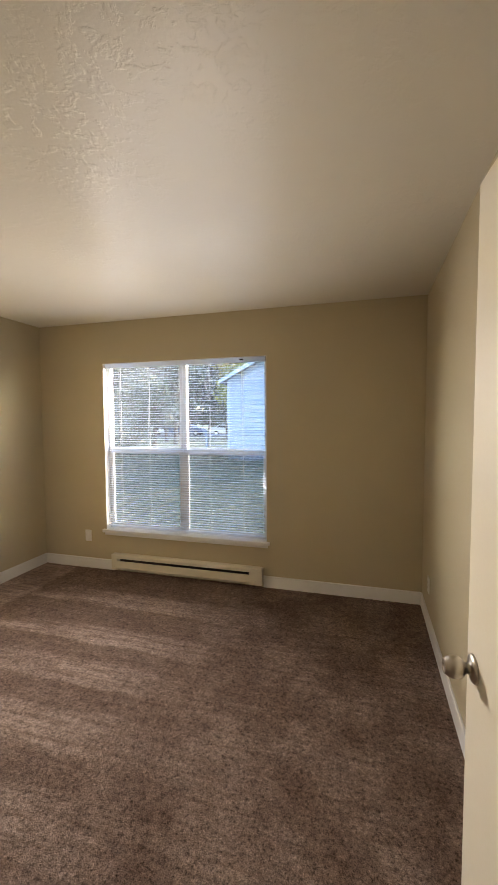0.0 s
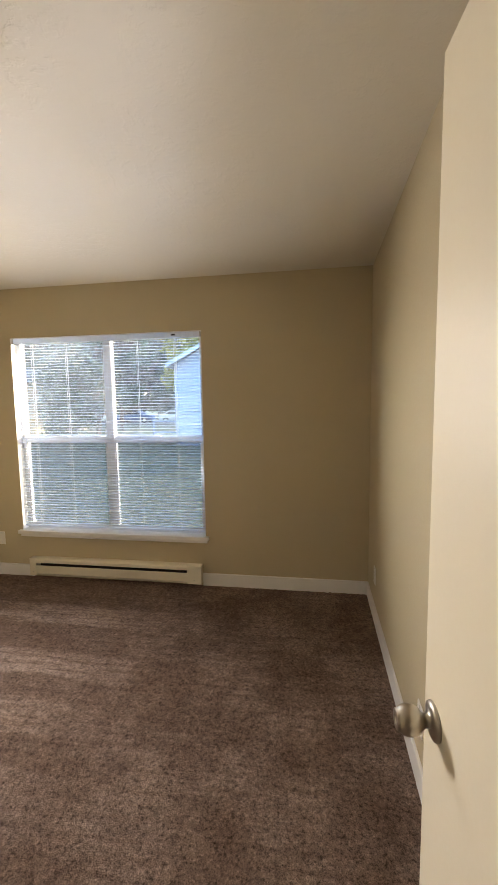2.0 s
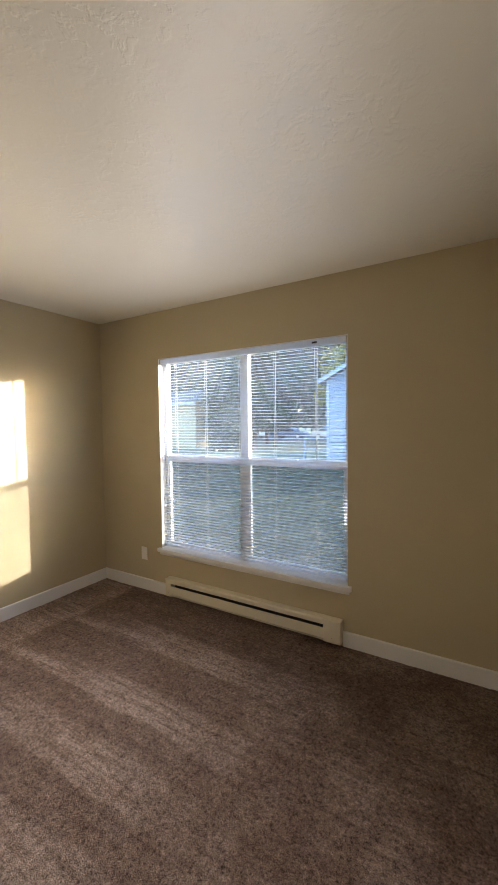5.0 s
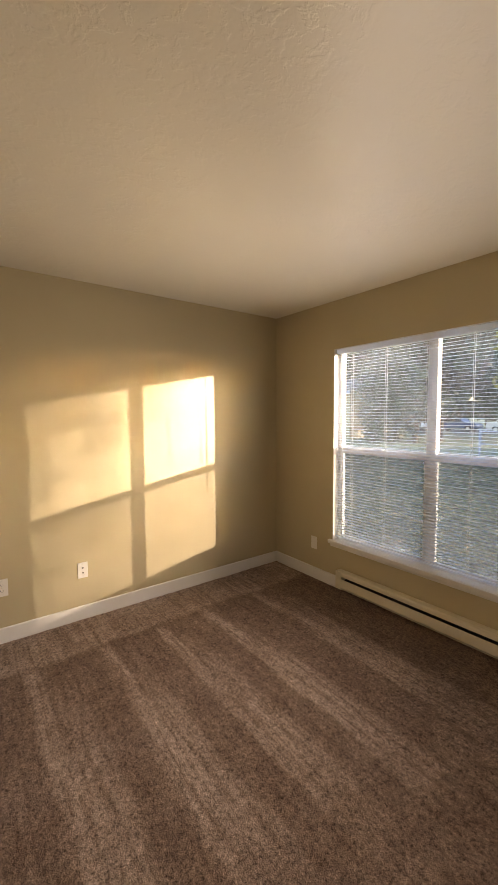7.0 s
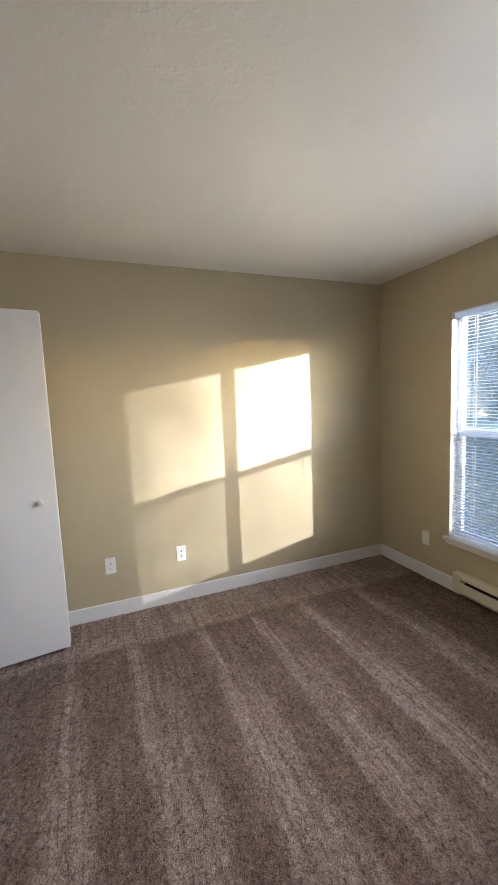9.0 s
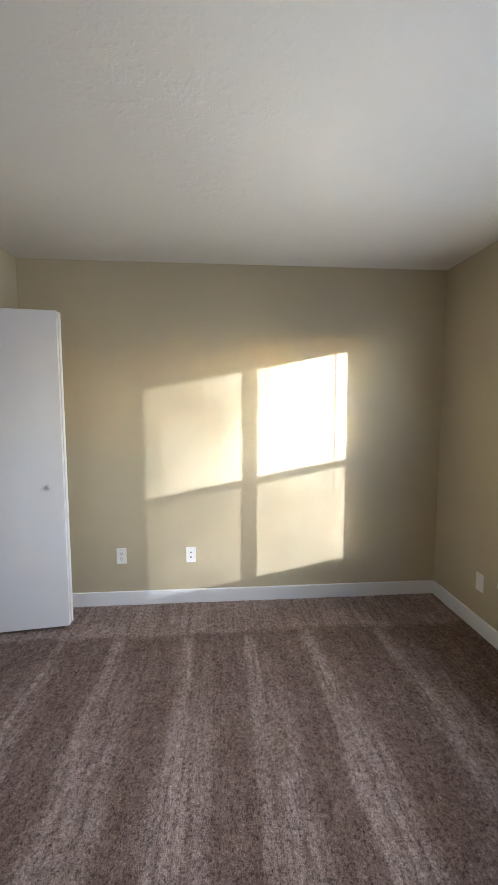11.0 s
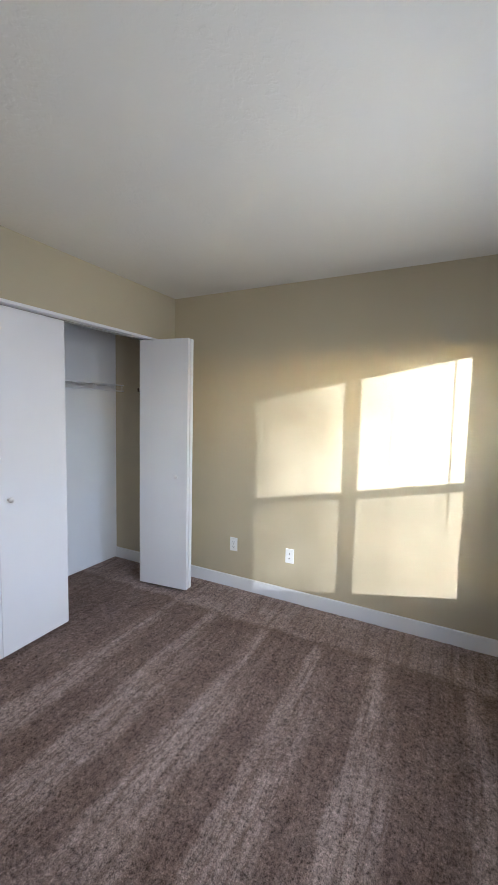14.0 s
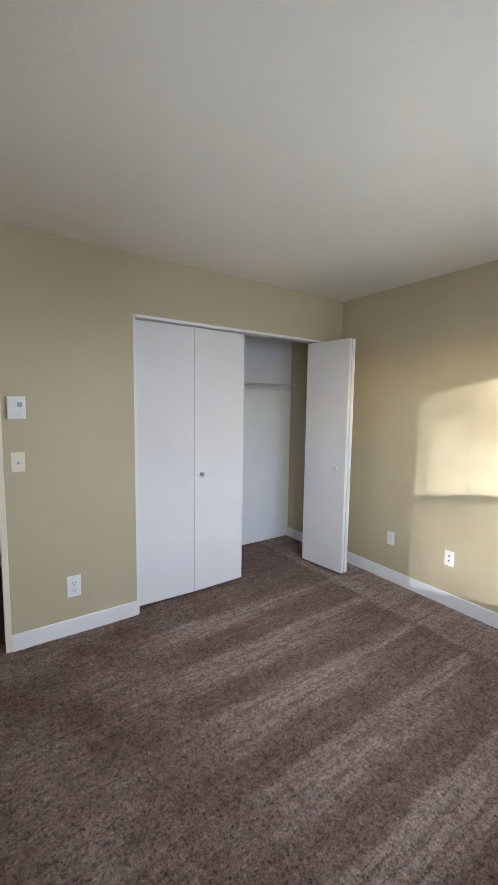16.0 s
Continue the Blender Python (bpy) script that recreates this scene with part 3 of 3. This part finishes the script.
def blind():
    """One wide mini blind, its slats open and tipped towards the low sun."""
    b = empty("window_blind", pose((WX0 + WX1) / 2, YN + 0.03, 0))
    tagged(b, "white vinyl mini blind lowered with open slats", "blind")
    half = (WX1 - WX0) / 2 - 0.012
    part("headrail", box((-half, -0.02, WZ1 - 0.044), (half, 0.02, WZ1 - 0.006), 0.002), SLAT, b)
    part("cord_lock", box((half - 0.235, -0.024, WZ1 - 0.030), (half - 0.200, -0.0195, WZ1 - 0.018), 0.001), DARK, b)
    for x in (-half, half):
        part("bracket", box((x - 0.004, -0.024, WZ1 - 0.046), (x + 0.004, 0.022, WZ1 - 0.004), 0.001), BRASSY, b)
    top, bottom, pitch = WZ1 - 0.060, WZ0 + 0.024, 0.0226
    n = int((top - bottom) / pitch)
    tilt = radians(TILT_SLAT)
    wdt, crown = 0.0252, 0.0016
    bm = bmesh.new()
    cols = 7
    rows_v = []
    for e in (-half + 0.002, half - 0.002):
        for side in (0, 1):
            rows_v.append([bm.verts.new((e, (i / (cols - 1) - 0.5) * wdt, crown * (1 - (2 * i / (cols - 1) - 1) ** 2) - side * 0.00035)) for i in range(cols)])
    lt, lb, rt, rb = rows_v
    for i in range(cols - 1):
        bm.faces.new((lt[i], rt[i], rt[i + 1], lt[i + 1]))
        bm.faces.new((lb[i], lb[i + 1], rb[i + 1], rb[i]))
    bm.faces.new((lt[0], lb[0], rb[0], rt[0]))
    bm.faces.new((lt[-1], rt[-1], rb[-1], lb[-1]))
    first = smooth(part("slat", bm, SLAT, b))
    for k in range(n):
        s = first if k == 0 else new("slat", first.data)
        s.parent = b
        s.matrix_local = pose(random.uniform(-0.001, 0.001), 0, top - k * pitch, math.degrees(tilt) + random.uniform(-0.6, 0.6), random.uniform(-0.02, 0.02), 0)
    last = top - n * pitch
    part("bottom_rail", box((-half, -0.0125, last - 0.008), (half, 0.0125, last + 0.004), 0.003), SLAT, b)
    for x in (-0.65, -0.339, -0.018, 0.282, 0.602):
        for y in (-0.0135, 0.0135):
            part("ladder_cord", rod((x, y, last), (x, y, WZ1 - 0.042), 0.0011, 5), CORD, b)
        part("lift_cord", rod((x + 0.004, 0, last), (x + 0.004, 0, WZ1 - 0.042), 0.0009, 5), CORD, b)
    part("tilt_wand", rod((-half + 0.085, -0.024, WZ1 - 0.04), (-half + 0.075, -0.028, 0.95), 0.004, 6), SLAT, b)
    part("pull_cord", rod((half - 0.217, -0.024, WZ1 - 0.03), (half - 0.20, -0.026, 1.0), 0.0016, 6), CORD, b)


blind()


# ---- baseboard heater ----
def heater():
    h = empty("baseboard_heater", pose(HX0, YN, 0))
    tagged(h, "cream enamelled electric baseboard heater under the window", "heater")
    L, D, z0, z1 = HX1 - HX0, 0.066, 0.026, 0.177
    cap0, cap1 = 0.062, 0.118
    part("back_plate", box((0.002, -0.004, z0), (L - 0.002, -0.0005, z1 - 0.003)), HEATER, h)
    part("end_cap", box((0, -D, z0), (cap0, -0.0045, z1), 0.003), HEATER, h)
    part("end_cap", box((L - cap1, -D, z0), (L, -0.0045, z1), 0.003), HEATER, h)

    def folded(name, pts, th):
        bm = bmesh.new()
        for (u0, w0), (u1, w1) in zip(pts, pts[1:]):
            a = [bm.verts.new((x, -u0, w0)) for x in (cap0, L - cap1)]
            c = [bm.verts.new((x, -u1, w1)) for x in (cap0, L - cap1)]
            bm.faces.new((a[0], a[1], c[1], c[0]))
        bmesh.ops.remove_doubles(bm, verts=bm.verts, dist=1e-5)
        bmesh.ops.solidify(bm, geom=bm.faces[:], thickness=th)
        return part(name, bm, HEATER, h)

    folded("top_cover", [(0.0045, z1 - 0.001), (D - 0.010, z1 - 0.001), (D - 0.002, z1 - 0.010), (D - 0.001, z1 - 0.036)], 0.0015)
    folded("front_cover", [(D - 0.006, z1 - 0.062), (D - 0.003, z1 - 0.064), (D - 0.003, z0 + 0.022), (D - 0.012, z0 + 0.014)], 0.0015)
    part("lower_lip", box((cap0, -D + 0.014, z0), (L - cap1, -0.005, z0 + 0.006)), HEATER, h)
    part("element_tube", rod((cap0, -0.032, 0.085), (L - cap1, -0.032, 0.085), 0.006), FIN, h)
    bm = bmesh.new()
    n = 110
    for i in range(n):
        x = cap0 + 0.02 + (L - cap0 - cap1 - 0.04) * i / (n - 1)
        add_box(bm, (x, -0.052, 0.058), (x + 0.0007, -0.012, 0.112))
    tagged(part("fin", bm, FIN, h), kind="stuff")
    # near-black sheet between the fins and the cream back plate
    part("dark_sheet", box((cap0, -0.0105, z0 + 0.008), (L - cap1, -0.0045, z1 - 0.006)), DARK, h)
    for x in (0.03, L - 0.06):
        part("screw", rod((x, -D - 0.001, 0.06), (x, -D + 0.002, 0.06), 0.004, 10), BRASSY, h)


heater()


# ---- wall plates ----
def plate(name, m, kind, label, category, group="", mat=None):
    """Wall plate centred on its origin, facing local -y."""
    p = empty(name, m)
    tagged(p, label, category, group)
    part("cover_plate", box((-0.035, -0.006, -0.0575), (0.035, -0.0005, 0.0575), 0.0025, 3), mat or PLASTIC, p)
    if kind == "outlet":
        for z in (0.0195, -0.0195):
            f = part("receptacle", box((-0.0165, -0.0078, z - 0.0145), (0.0165, -0.0058, z + 0.0145), 0.0015), PLASTIC, p)
            part("slot", box((-0.0085, -0.0082, z - 0.003), (-0.0062, -0.0077, z + 0.0075)), DARK, f)
            part("slot", box((0.0062, -0.0082, z - 0.003), (0.0085, -0.0077, z + 0.006)), DARK, f)
            part("ground_hole", rod((0, -0.0082, z - 0.0085), (0, -0.0077, z - 0.0085), 0.0026, 10), DARK, f)
        part("screw", rod((0, -0.0072, 0), (0, -0.0058, 0), 0.003, 10), BRASSY, p)
    elif kind == "cable":
        for z in (0.018, -0.018):
            part("jack", rod((0, -0.010, z), (0, -0.0058, z), 0.0055, 12), DARK, p)
        for z in (0.042, -0.042):
            part("screw", rod((0, -0.0072, z), (0, -0.0058, z), 0.003, 10), PLASTIC, p)
    elif kind == "jack":
        part("jack", box((-0.007, -0.0085, -0.006), (0.007, -0.0058, 0.007), 0.001), DARK, p)
        for z in (0.042, -0.042):
            part("screw", rod((0, -0.0072, z), (0, -0.0058, z), 0.003, 10), PLASTIC, p)
    elif kind == "switch":
        part("toggle_collar", box((-0.006, -0.0078, -0.0125), (0.006, -0.0058, 0.0125), 0.001), GREYPLASTIC, p)
        t = part("toggle", box((-0.0042, -0.016, -0.004), (0.0042, -0.003, 0.005), 0.001), PLASTIC, p)
        t.matrix_local = pose(0, 0, 0.002, -25, 0, 0)
        for z in (0.030, -0.030):
            part("screw", rod((0, -0.0072, z), (0, -0.0058, z), 0.003, 10), PLASTIC, p)
    elif kind == "blank":
        for z in (0.021, -0.021):
            part("screw", rod((0, -0.0072, z), (0, -0.0058, z), 0.003, 10), PLASTIC, p)
    return p


W_, N_, E_, S_ = 90, 0, -91.4, 180
plate("power_outlet", pose(XW, 0.716, 0.367, 0, 0, W_), "outlet", "white duplex power outlet low on the beige wall", "outlet", "wall plates")
plate("cable_outlet", pose(XW, 1.218, 0.363, 0, 0, W_), "cable", "white cover plate with two dark cable jacks", "outlet", "wall plates")
plate("blank_plate", pose(-2.642, YN, 0.325, 0, 0, N_), "blank", "white cover plate beside the window", "wall plate", "wall plates")
plate("power_outlet", pose(east(2.755), 2.755, 0.300, 0, 0, E_), "outlet", "white power outlet near the room corner", "outlet", "wall plates")
plate("phone_jack", pose(east(1.575), 1.575, 0.262, 0, 0, E_), "jack", "white phone jack plate low on the wall", "wall plate", "wall plates")
plate("power_outlet", pose(-0.787, YS, 0.312, 0, 0, S_) @ Matrix.Scale(1.2, 4), "outlet", "white duplex power outlet above the baseboard", "outlet", "wall plates")
plate("light_switch", pose(-0.511, YS, 1.131, 0, 0, S_), "switch", "ivory toggle light switch beside the door casing", "light switch", "wall plates", IVORY)


def thermostat():
    t = empty("thermostat", pose(-0.513, YS, 1.444, 0, 0, S_))
    tagged(t, "white wall thermostat with a small blue-grey display", "thermostat")
    part("back_plate", box((-0.043, -0.006, -0.062), (0.043, -0.0005, 0.062), 0.002), PLASTIC, t)
    part("body", box((-0.046, -0.027, -0.065), (0.046, -0.006, 0.065), 0.005, 3), PLASTIC, t)
    part("display", box((0.004, -0.0285, 0.004), (0.030, -0.0268, 0.030), 0.001), GREYPLASTIC, t)
    for i in range(2):
        part("button", box((-0.03 + i * 0.014, -0.029, -0.012), (-0.02 + i * 0.014, -0.0268, -0.004), 0.001), PLASTIC, t)
    part("label_bar", box((-0.03, -0.0275, -0.048), (0.03, -0.0268, -0.045)), GREYPLASTIC, t)


thermostat()


# ---- outdoors ----
GZ = -0.32
bm = bmesh.new()
bmesh.ops.create_grid(bm, x_segments=8, y_segments=8, size=1500, matrix=Matrix.Translation((0, 0, GZ)))
tagged(part("ground", bm, GRASS), "shaded green lawn outside the window", "lawn", kind="structure")
tagged(part("road", box((-60, 38, GZ), (30, 56, GZ + 0.02)), ASPHALT), "grey asphalt parking lot beyond the lawn", "parking lot", kind="structure")


def neighbour_house():
    h = empty("house", pose(-5.83, 17, GZ))
    tagged(h, "neighbouring house with pale blue lap siding and a gable roof", "house")
    wdt, dep, eave, pitch = 9.0, 9.0, 3.68, 0.52
    rise = wdt / 2 * pitch
    bm = bmesh.new()
    v = [bm.verts.new((x, 0, z)) for x, z in ((0, 0), (wdt, 0), (wdt, eave), (wdt / 2, eave + rise), (0, eave))]
    f = bm.faces.new(v)
    r = bmesh.ops.extrude_face_region(bm, geom=[f])
    bmesh.ops.translate(bm, vec=(0, dep, 0), verts=[g for g in r["geom"] if isinstance(g, bmesh.types.BMVert)])
    bmesh.ops.recalc_face_normals(bm, faces=bm.faces)
    part("wall", bm, SIDING, h)
    step, z = 0.155, 0.25
    while z < eave + rise - 0.1:
        inset = 0 if z + step < eave else (z + step - eave) / pitch
        bm = bmesh.new()
        a = [bm.verts.new(p) for p in ((inset, -0.028, z), (wdt - inset, -0.028, z), (wdt - inset, -0.006, z + step), (inset, -0.006, z + step))]
        bm.faces.new(a)
        c = [bm.verts.new(p) for p in ((inset, 0, z), (wdt - inset, 0, z))]
        bm.faces.new((a[0], c[0], c[1], a[1]))
        part("siding_board", bm, SIDING, h)
        z += step
    for s in (0, 1):
        bm = bmesh.new()
        ex = -0.30 if s == 0 else wdt + 0.30
        ez = eave - 0.30 * pitch
        pts = [(ex, ez), (wdt / 2, eave + rise)]
        lo = [bm.verts.new((x, y, z)) for x, z in pts for y in (-0.4, dep + 0.4)]
        bm.faces.new((lo[0], lo[1], lo[3], lo[2]))
        bmesh.ops.solidify(bm, geom=bm.faces[:], thickness=0.16)
        part("roof", bm, SHINGLE, h)
        bm = bmesh.new()
        q = [bm.verts.new((x, y, z + dz)) for x, z in pts for y in (-0.44, -0.4) for dz in (-0.03, 0.15)]
        bmesh.ops.convex_hull(bm, input=q)
        part("fascia", bm, FASCIA, h)
    part("corner_board", box((-0.03, -0.045, 0), (0.10, 0.08, eave)), FASCIA, h)
    part("corner_board", box((wdt - 0.10, -0.045, 0), (wdt + 0.03, 0.08, eave)), FASCIA, h)


neighbour_house()


def tan_building():
    h = empty("garage_building", pose(-32.6, 26.4, GZ, 0, 0, -8))
    tagged(h, "low tan building with dark posts behind the trees", "building")
    part("wall", box((0, 0, 0), (13.5, 6, 3.6)), STUCCO, h)
    bm = bmesh.new()
    pts = [bm.verts.new(p) for p in ((-0.5, -0.5, 3.6), (14.0, -0.5, 3.6), (14.0, 6.5, 3.6), (-0.5, 6.5, 3.6), (2.5, 3, 4.9), (11.0, 3, 4.9))]
    bmesh.ops.convex_hull(bm, input=pts)
    part("roof", bm, SHINGLE, h)
    for x in (2.0, 6.0, 10.0):
        part("post", box((x, -0.3, 0), (x + 0.18, -0.12, 3.6)), BARK, h)
    part("fascia", box((-0.5, -0.54, 3.42), (14.0, -0.501, 3.62)), FASCIA, h)


tan_building()


def tree(name, x, y, height, spread, leaves, leaf_mat, seed, label, size=0.16, base=0.3, lean=0.0, trunk=0.16, limbs=16, fluff=0.10):
    rng = random.Random(seed)
    t = empty(name, pose(x, y, GZ))
    tagged(t, label, "tree")
    bm = bmesh.new()
    top = Vector((lean, 0, height * 0.85))
    pts = [Vector((lean * (i / 5) ** 1.5 + rng.uniform(-0.08, 0.08), rng.uniform(-0.08, 0.08), top.z * i / 5)) for i in range(6)]
    for i in range(5):
        add_rod(bm, pts[i], pts[i + 1], trunk * (1 - i / 6), 9, trunk * (1 - (i + 1) / 6))
    tips = []
    for i in range(limbs):
        k = rng.uniform(base, 0.98)
        j = min(4, int(k * 5))
        a = pts[j].lerp(pts[j + 1], k * 5 - j)
        ang = rng.uniform(0, 2 * math.pi)
        reach = spread * rng.uniform(0.5, 1.0) * (1.15 - 0.6 * abs(k - 0.55))
        b = a + Vector((math.cos(ang) * reach, math.sin(ang) * reach, rng.uniform(0.0, 0.45) * reach))
        add_rod(bm, a, b, trunk * 0.28, 5, 0.015)
        tips.append((a, b))
        for _ in range(3):
            f = rng.uniform(0.35, 0.9)
            c = a.lerp(b, f)
            d = c + Vector((rng.uniform(-1, 1), rng.uniform(-1, 1), rng.uniform(-0.3, 0.7))) * reach * 0.4
            add_rod(bm, c, d, 0.02, 4, 0.006)
            tips.append((c, d))
    part("trunk", bm, BARK, t)
    verts, faces = [], []
    for _ in range(leaves):
        a, b = tips[rng.randrange(len(tips))]
        c = a.lerp(b, rng.uniform(0.3, 1.08))
        c = c + Vector((rng.gauss(0, 1), rng.gauss(0, 1), rng.gauss(0, 0.8))) * spread * fluff
        e = Euler((rng.uniform(0, 6.3), rng.uniform(0, 6.3), rng.uniform(0, 6.3))).to_matrix()
        s = size * rng.uniform(0.5, 1.3)
        n = len(verts)
        for p in ((-s, 0, 0), (0, -s * 0.45, s * 0.12), (s, 0, 0), (0, s * 0.45, s * 0.12)):
            verts.append(tuple(c + e @ Vector(p)))
        faces.append((n, n + 1, n + 2, n + 3))
    me = bpy.data.meshes.new("crown")
    me.from_pydata(verts, [], faces)
    me.materials.append(leaf_mat)
    crown = new("crown", me)
    crown.parent = t
    return t


SHRUB = "dark evergreen shrub beside the tan building"
DARKL, YELL, BROWN = "dark leafy tree behind the lawn", "tree with yellow-green leaves", "half-bare brown tree behind the lawn"
tree("shrub", -15.1, 23.0, 4.6, 1.6, 9000, LEAF_DARK, 301, SHRUB, 0.16, 0.05, 0.0, 0.1, 40, 0.2)
woods = random.Random(5)
for i in range(24):
    x = -62 + i * 3.1 + woods.uniform(-1, 1)
    y = 60 + woods.uniform(-3, 9)
    tree("tree", x, y, woods.uniform(15, 19), woods.uniform(3.8, 5.0), 5200, LEAF_DARK if i % 3 else LEAF_BROWN, 40 + i, DARKL if i % 3 else BROWN, 0.75, 0.05)
for i, (x, y, hgt, sp, mat, lab) in enumerate([
        (-13.5, 27, 10, 3.2, LEAF_BROWN, BROWN), (-10.2, 30, 11, 3.0, LEAF_YELLOW, YELL), (-13.6, 24, 9, 2.8, LEAF_DARK, DARKL), (-7.0, 33, 11, 3.4, LEAF_YELLOW, YELL),
        (-16.4, 31, 11, 3.2, LEAF_BROWN, BROWN), (-12.0, 35, 12, 3.6, LEAF_DARK, DARKL), (-24.0, 36, 12, 4.0, LEAF_DARK, DARKL), (-3.5, 36, 12, 3.6, LEAF_YELLOW, YELL)]):
    tree("tree", x, y, hgt, sp, 5200, mat, 80 + i, lab, 0.27, 0.2)

for i, (x, y) in enumerate([(-23.5, 39), (-28.5, 38), (-34.0, 41), (-40.0, 40)]):
    tree("tree", x, y, 15.5 + 0.7 * (i % 2), 4.2, 9000, LEAF_DARK, 120 + i, DARKL, 0.42, 0.12)


def car(x, y, turn, paint, label):
    c = empty("car", pose(x, y, GZ + 0.02, 0, 0, turn))
    tagged(c, label, "car", "parked cars")
    prof = [(-2.2, 0.35), (2.2, 0.35), (2.25, 0.62), (2.1, 0.82), (1.05, 0.95), (0.45, 1.42), (-0.95, 1.45), (-1.6, 0.98), (-2.2, 0.92)]
    bm = bmesh.new()
    f = bm.faces.new([bm.verts.new((px, -0.86, pz)) for px, pz in prof])
    r = bmesh.ops.extrude_face_region(bm, geom=[f])
    bmesh.ops.translate(bm, vec=(0, 1.72, 0), verts=[g for g in r["geom"] if isinstance(g, bmesh.types.BMVert)])
    bmesh.ops.recalc_face_normals(bm, faces=bm.faces)
    bmesh.ops.bevel(bm, geom=bm.edges[:], offset=0.06, segments=2, affect="EDGES")
    part("body", bm, paint, c)
    for s in (-1, 1):
        w = [(-1.35, 0.98), (0.85, 0.98), (0.42, 1.36), (-0.9, 1.38)]
        bm = bmesh.new()
        f = bm.faces.new([bm.verts.new((px, s * 0.863, pz)) for px, pz in w])
        bmesh.ops.solidify(bm, geom=[f], thickness=0.01)
        part("side_window", bm, PANE_DARK, c)
        for px in (-1.35, 1.35):
            t = part("wheel", rod((px, s * 0.70, 0.32), (px, s * 0.88, 0.32), 0.32, 20), TYRE, c)
            part("rim", rod((px, s * 0.879, 0.32), (px, s * 0.89, 0.32), 0.19, 14), CARPAINT, t)


car(-14.5, 43, 5, CARPAINT, "silver car parked on the far asphalt")
car(-20.0, 43.5, 2, CARBLUE, "dark blue car parked on the far asphalt")
car(-25.5, 43, -4, CARPAINT, "silver car parked on the far asphalt")


def yard_gate():
    g = empty("yard_rail", pose(-7.6, 18.5, GZ))
    tagged(g, "pale blue painted yard railing beside the house", "railing")
    for x in (0, 1.75):
        part("post", box((x, 0, 0), (x + 0.09, 0.09, 1.2), 0.01), SIDING, g)
    for z in (0.5, 1.05):
        part("rail", box((0.09, 0.03, z), (1.75, 0.06, z + 0.06), 0.01), SIDING, g)


yard_gate()
# unseen tree, added to thin the low sun on the eastern half of the window
tree("tree", 12.14, 16.04, 7.0, 0.5, 27000, LEAF_YELLOW, 211, YELL, 0.029, 0.2, 0.0, 0.03, 70, 0.85)
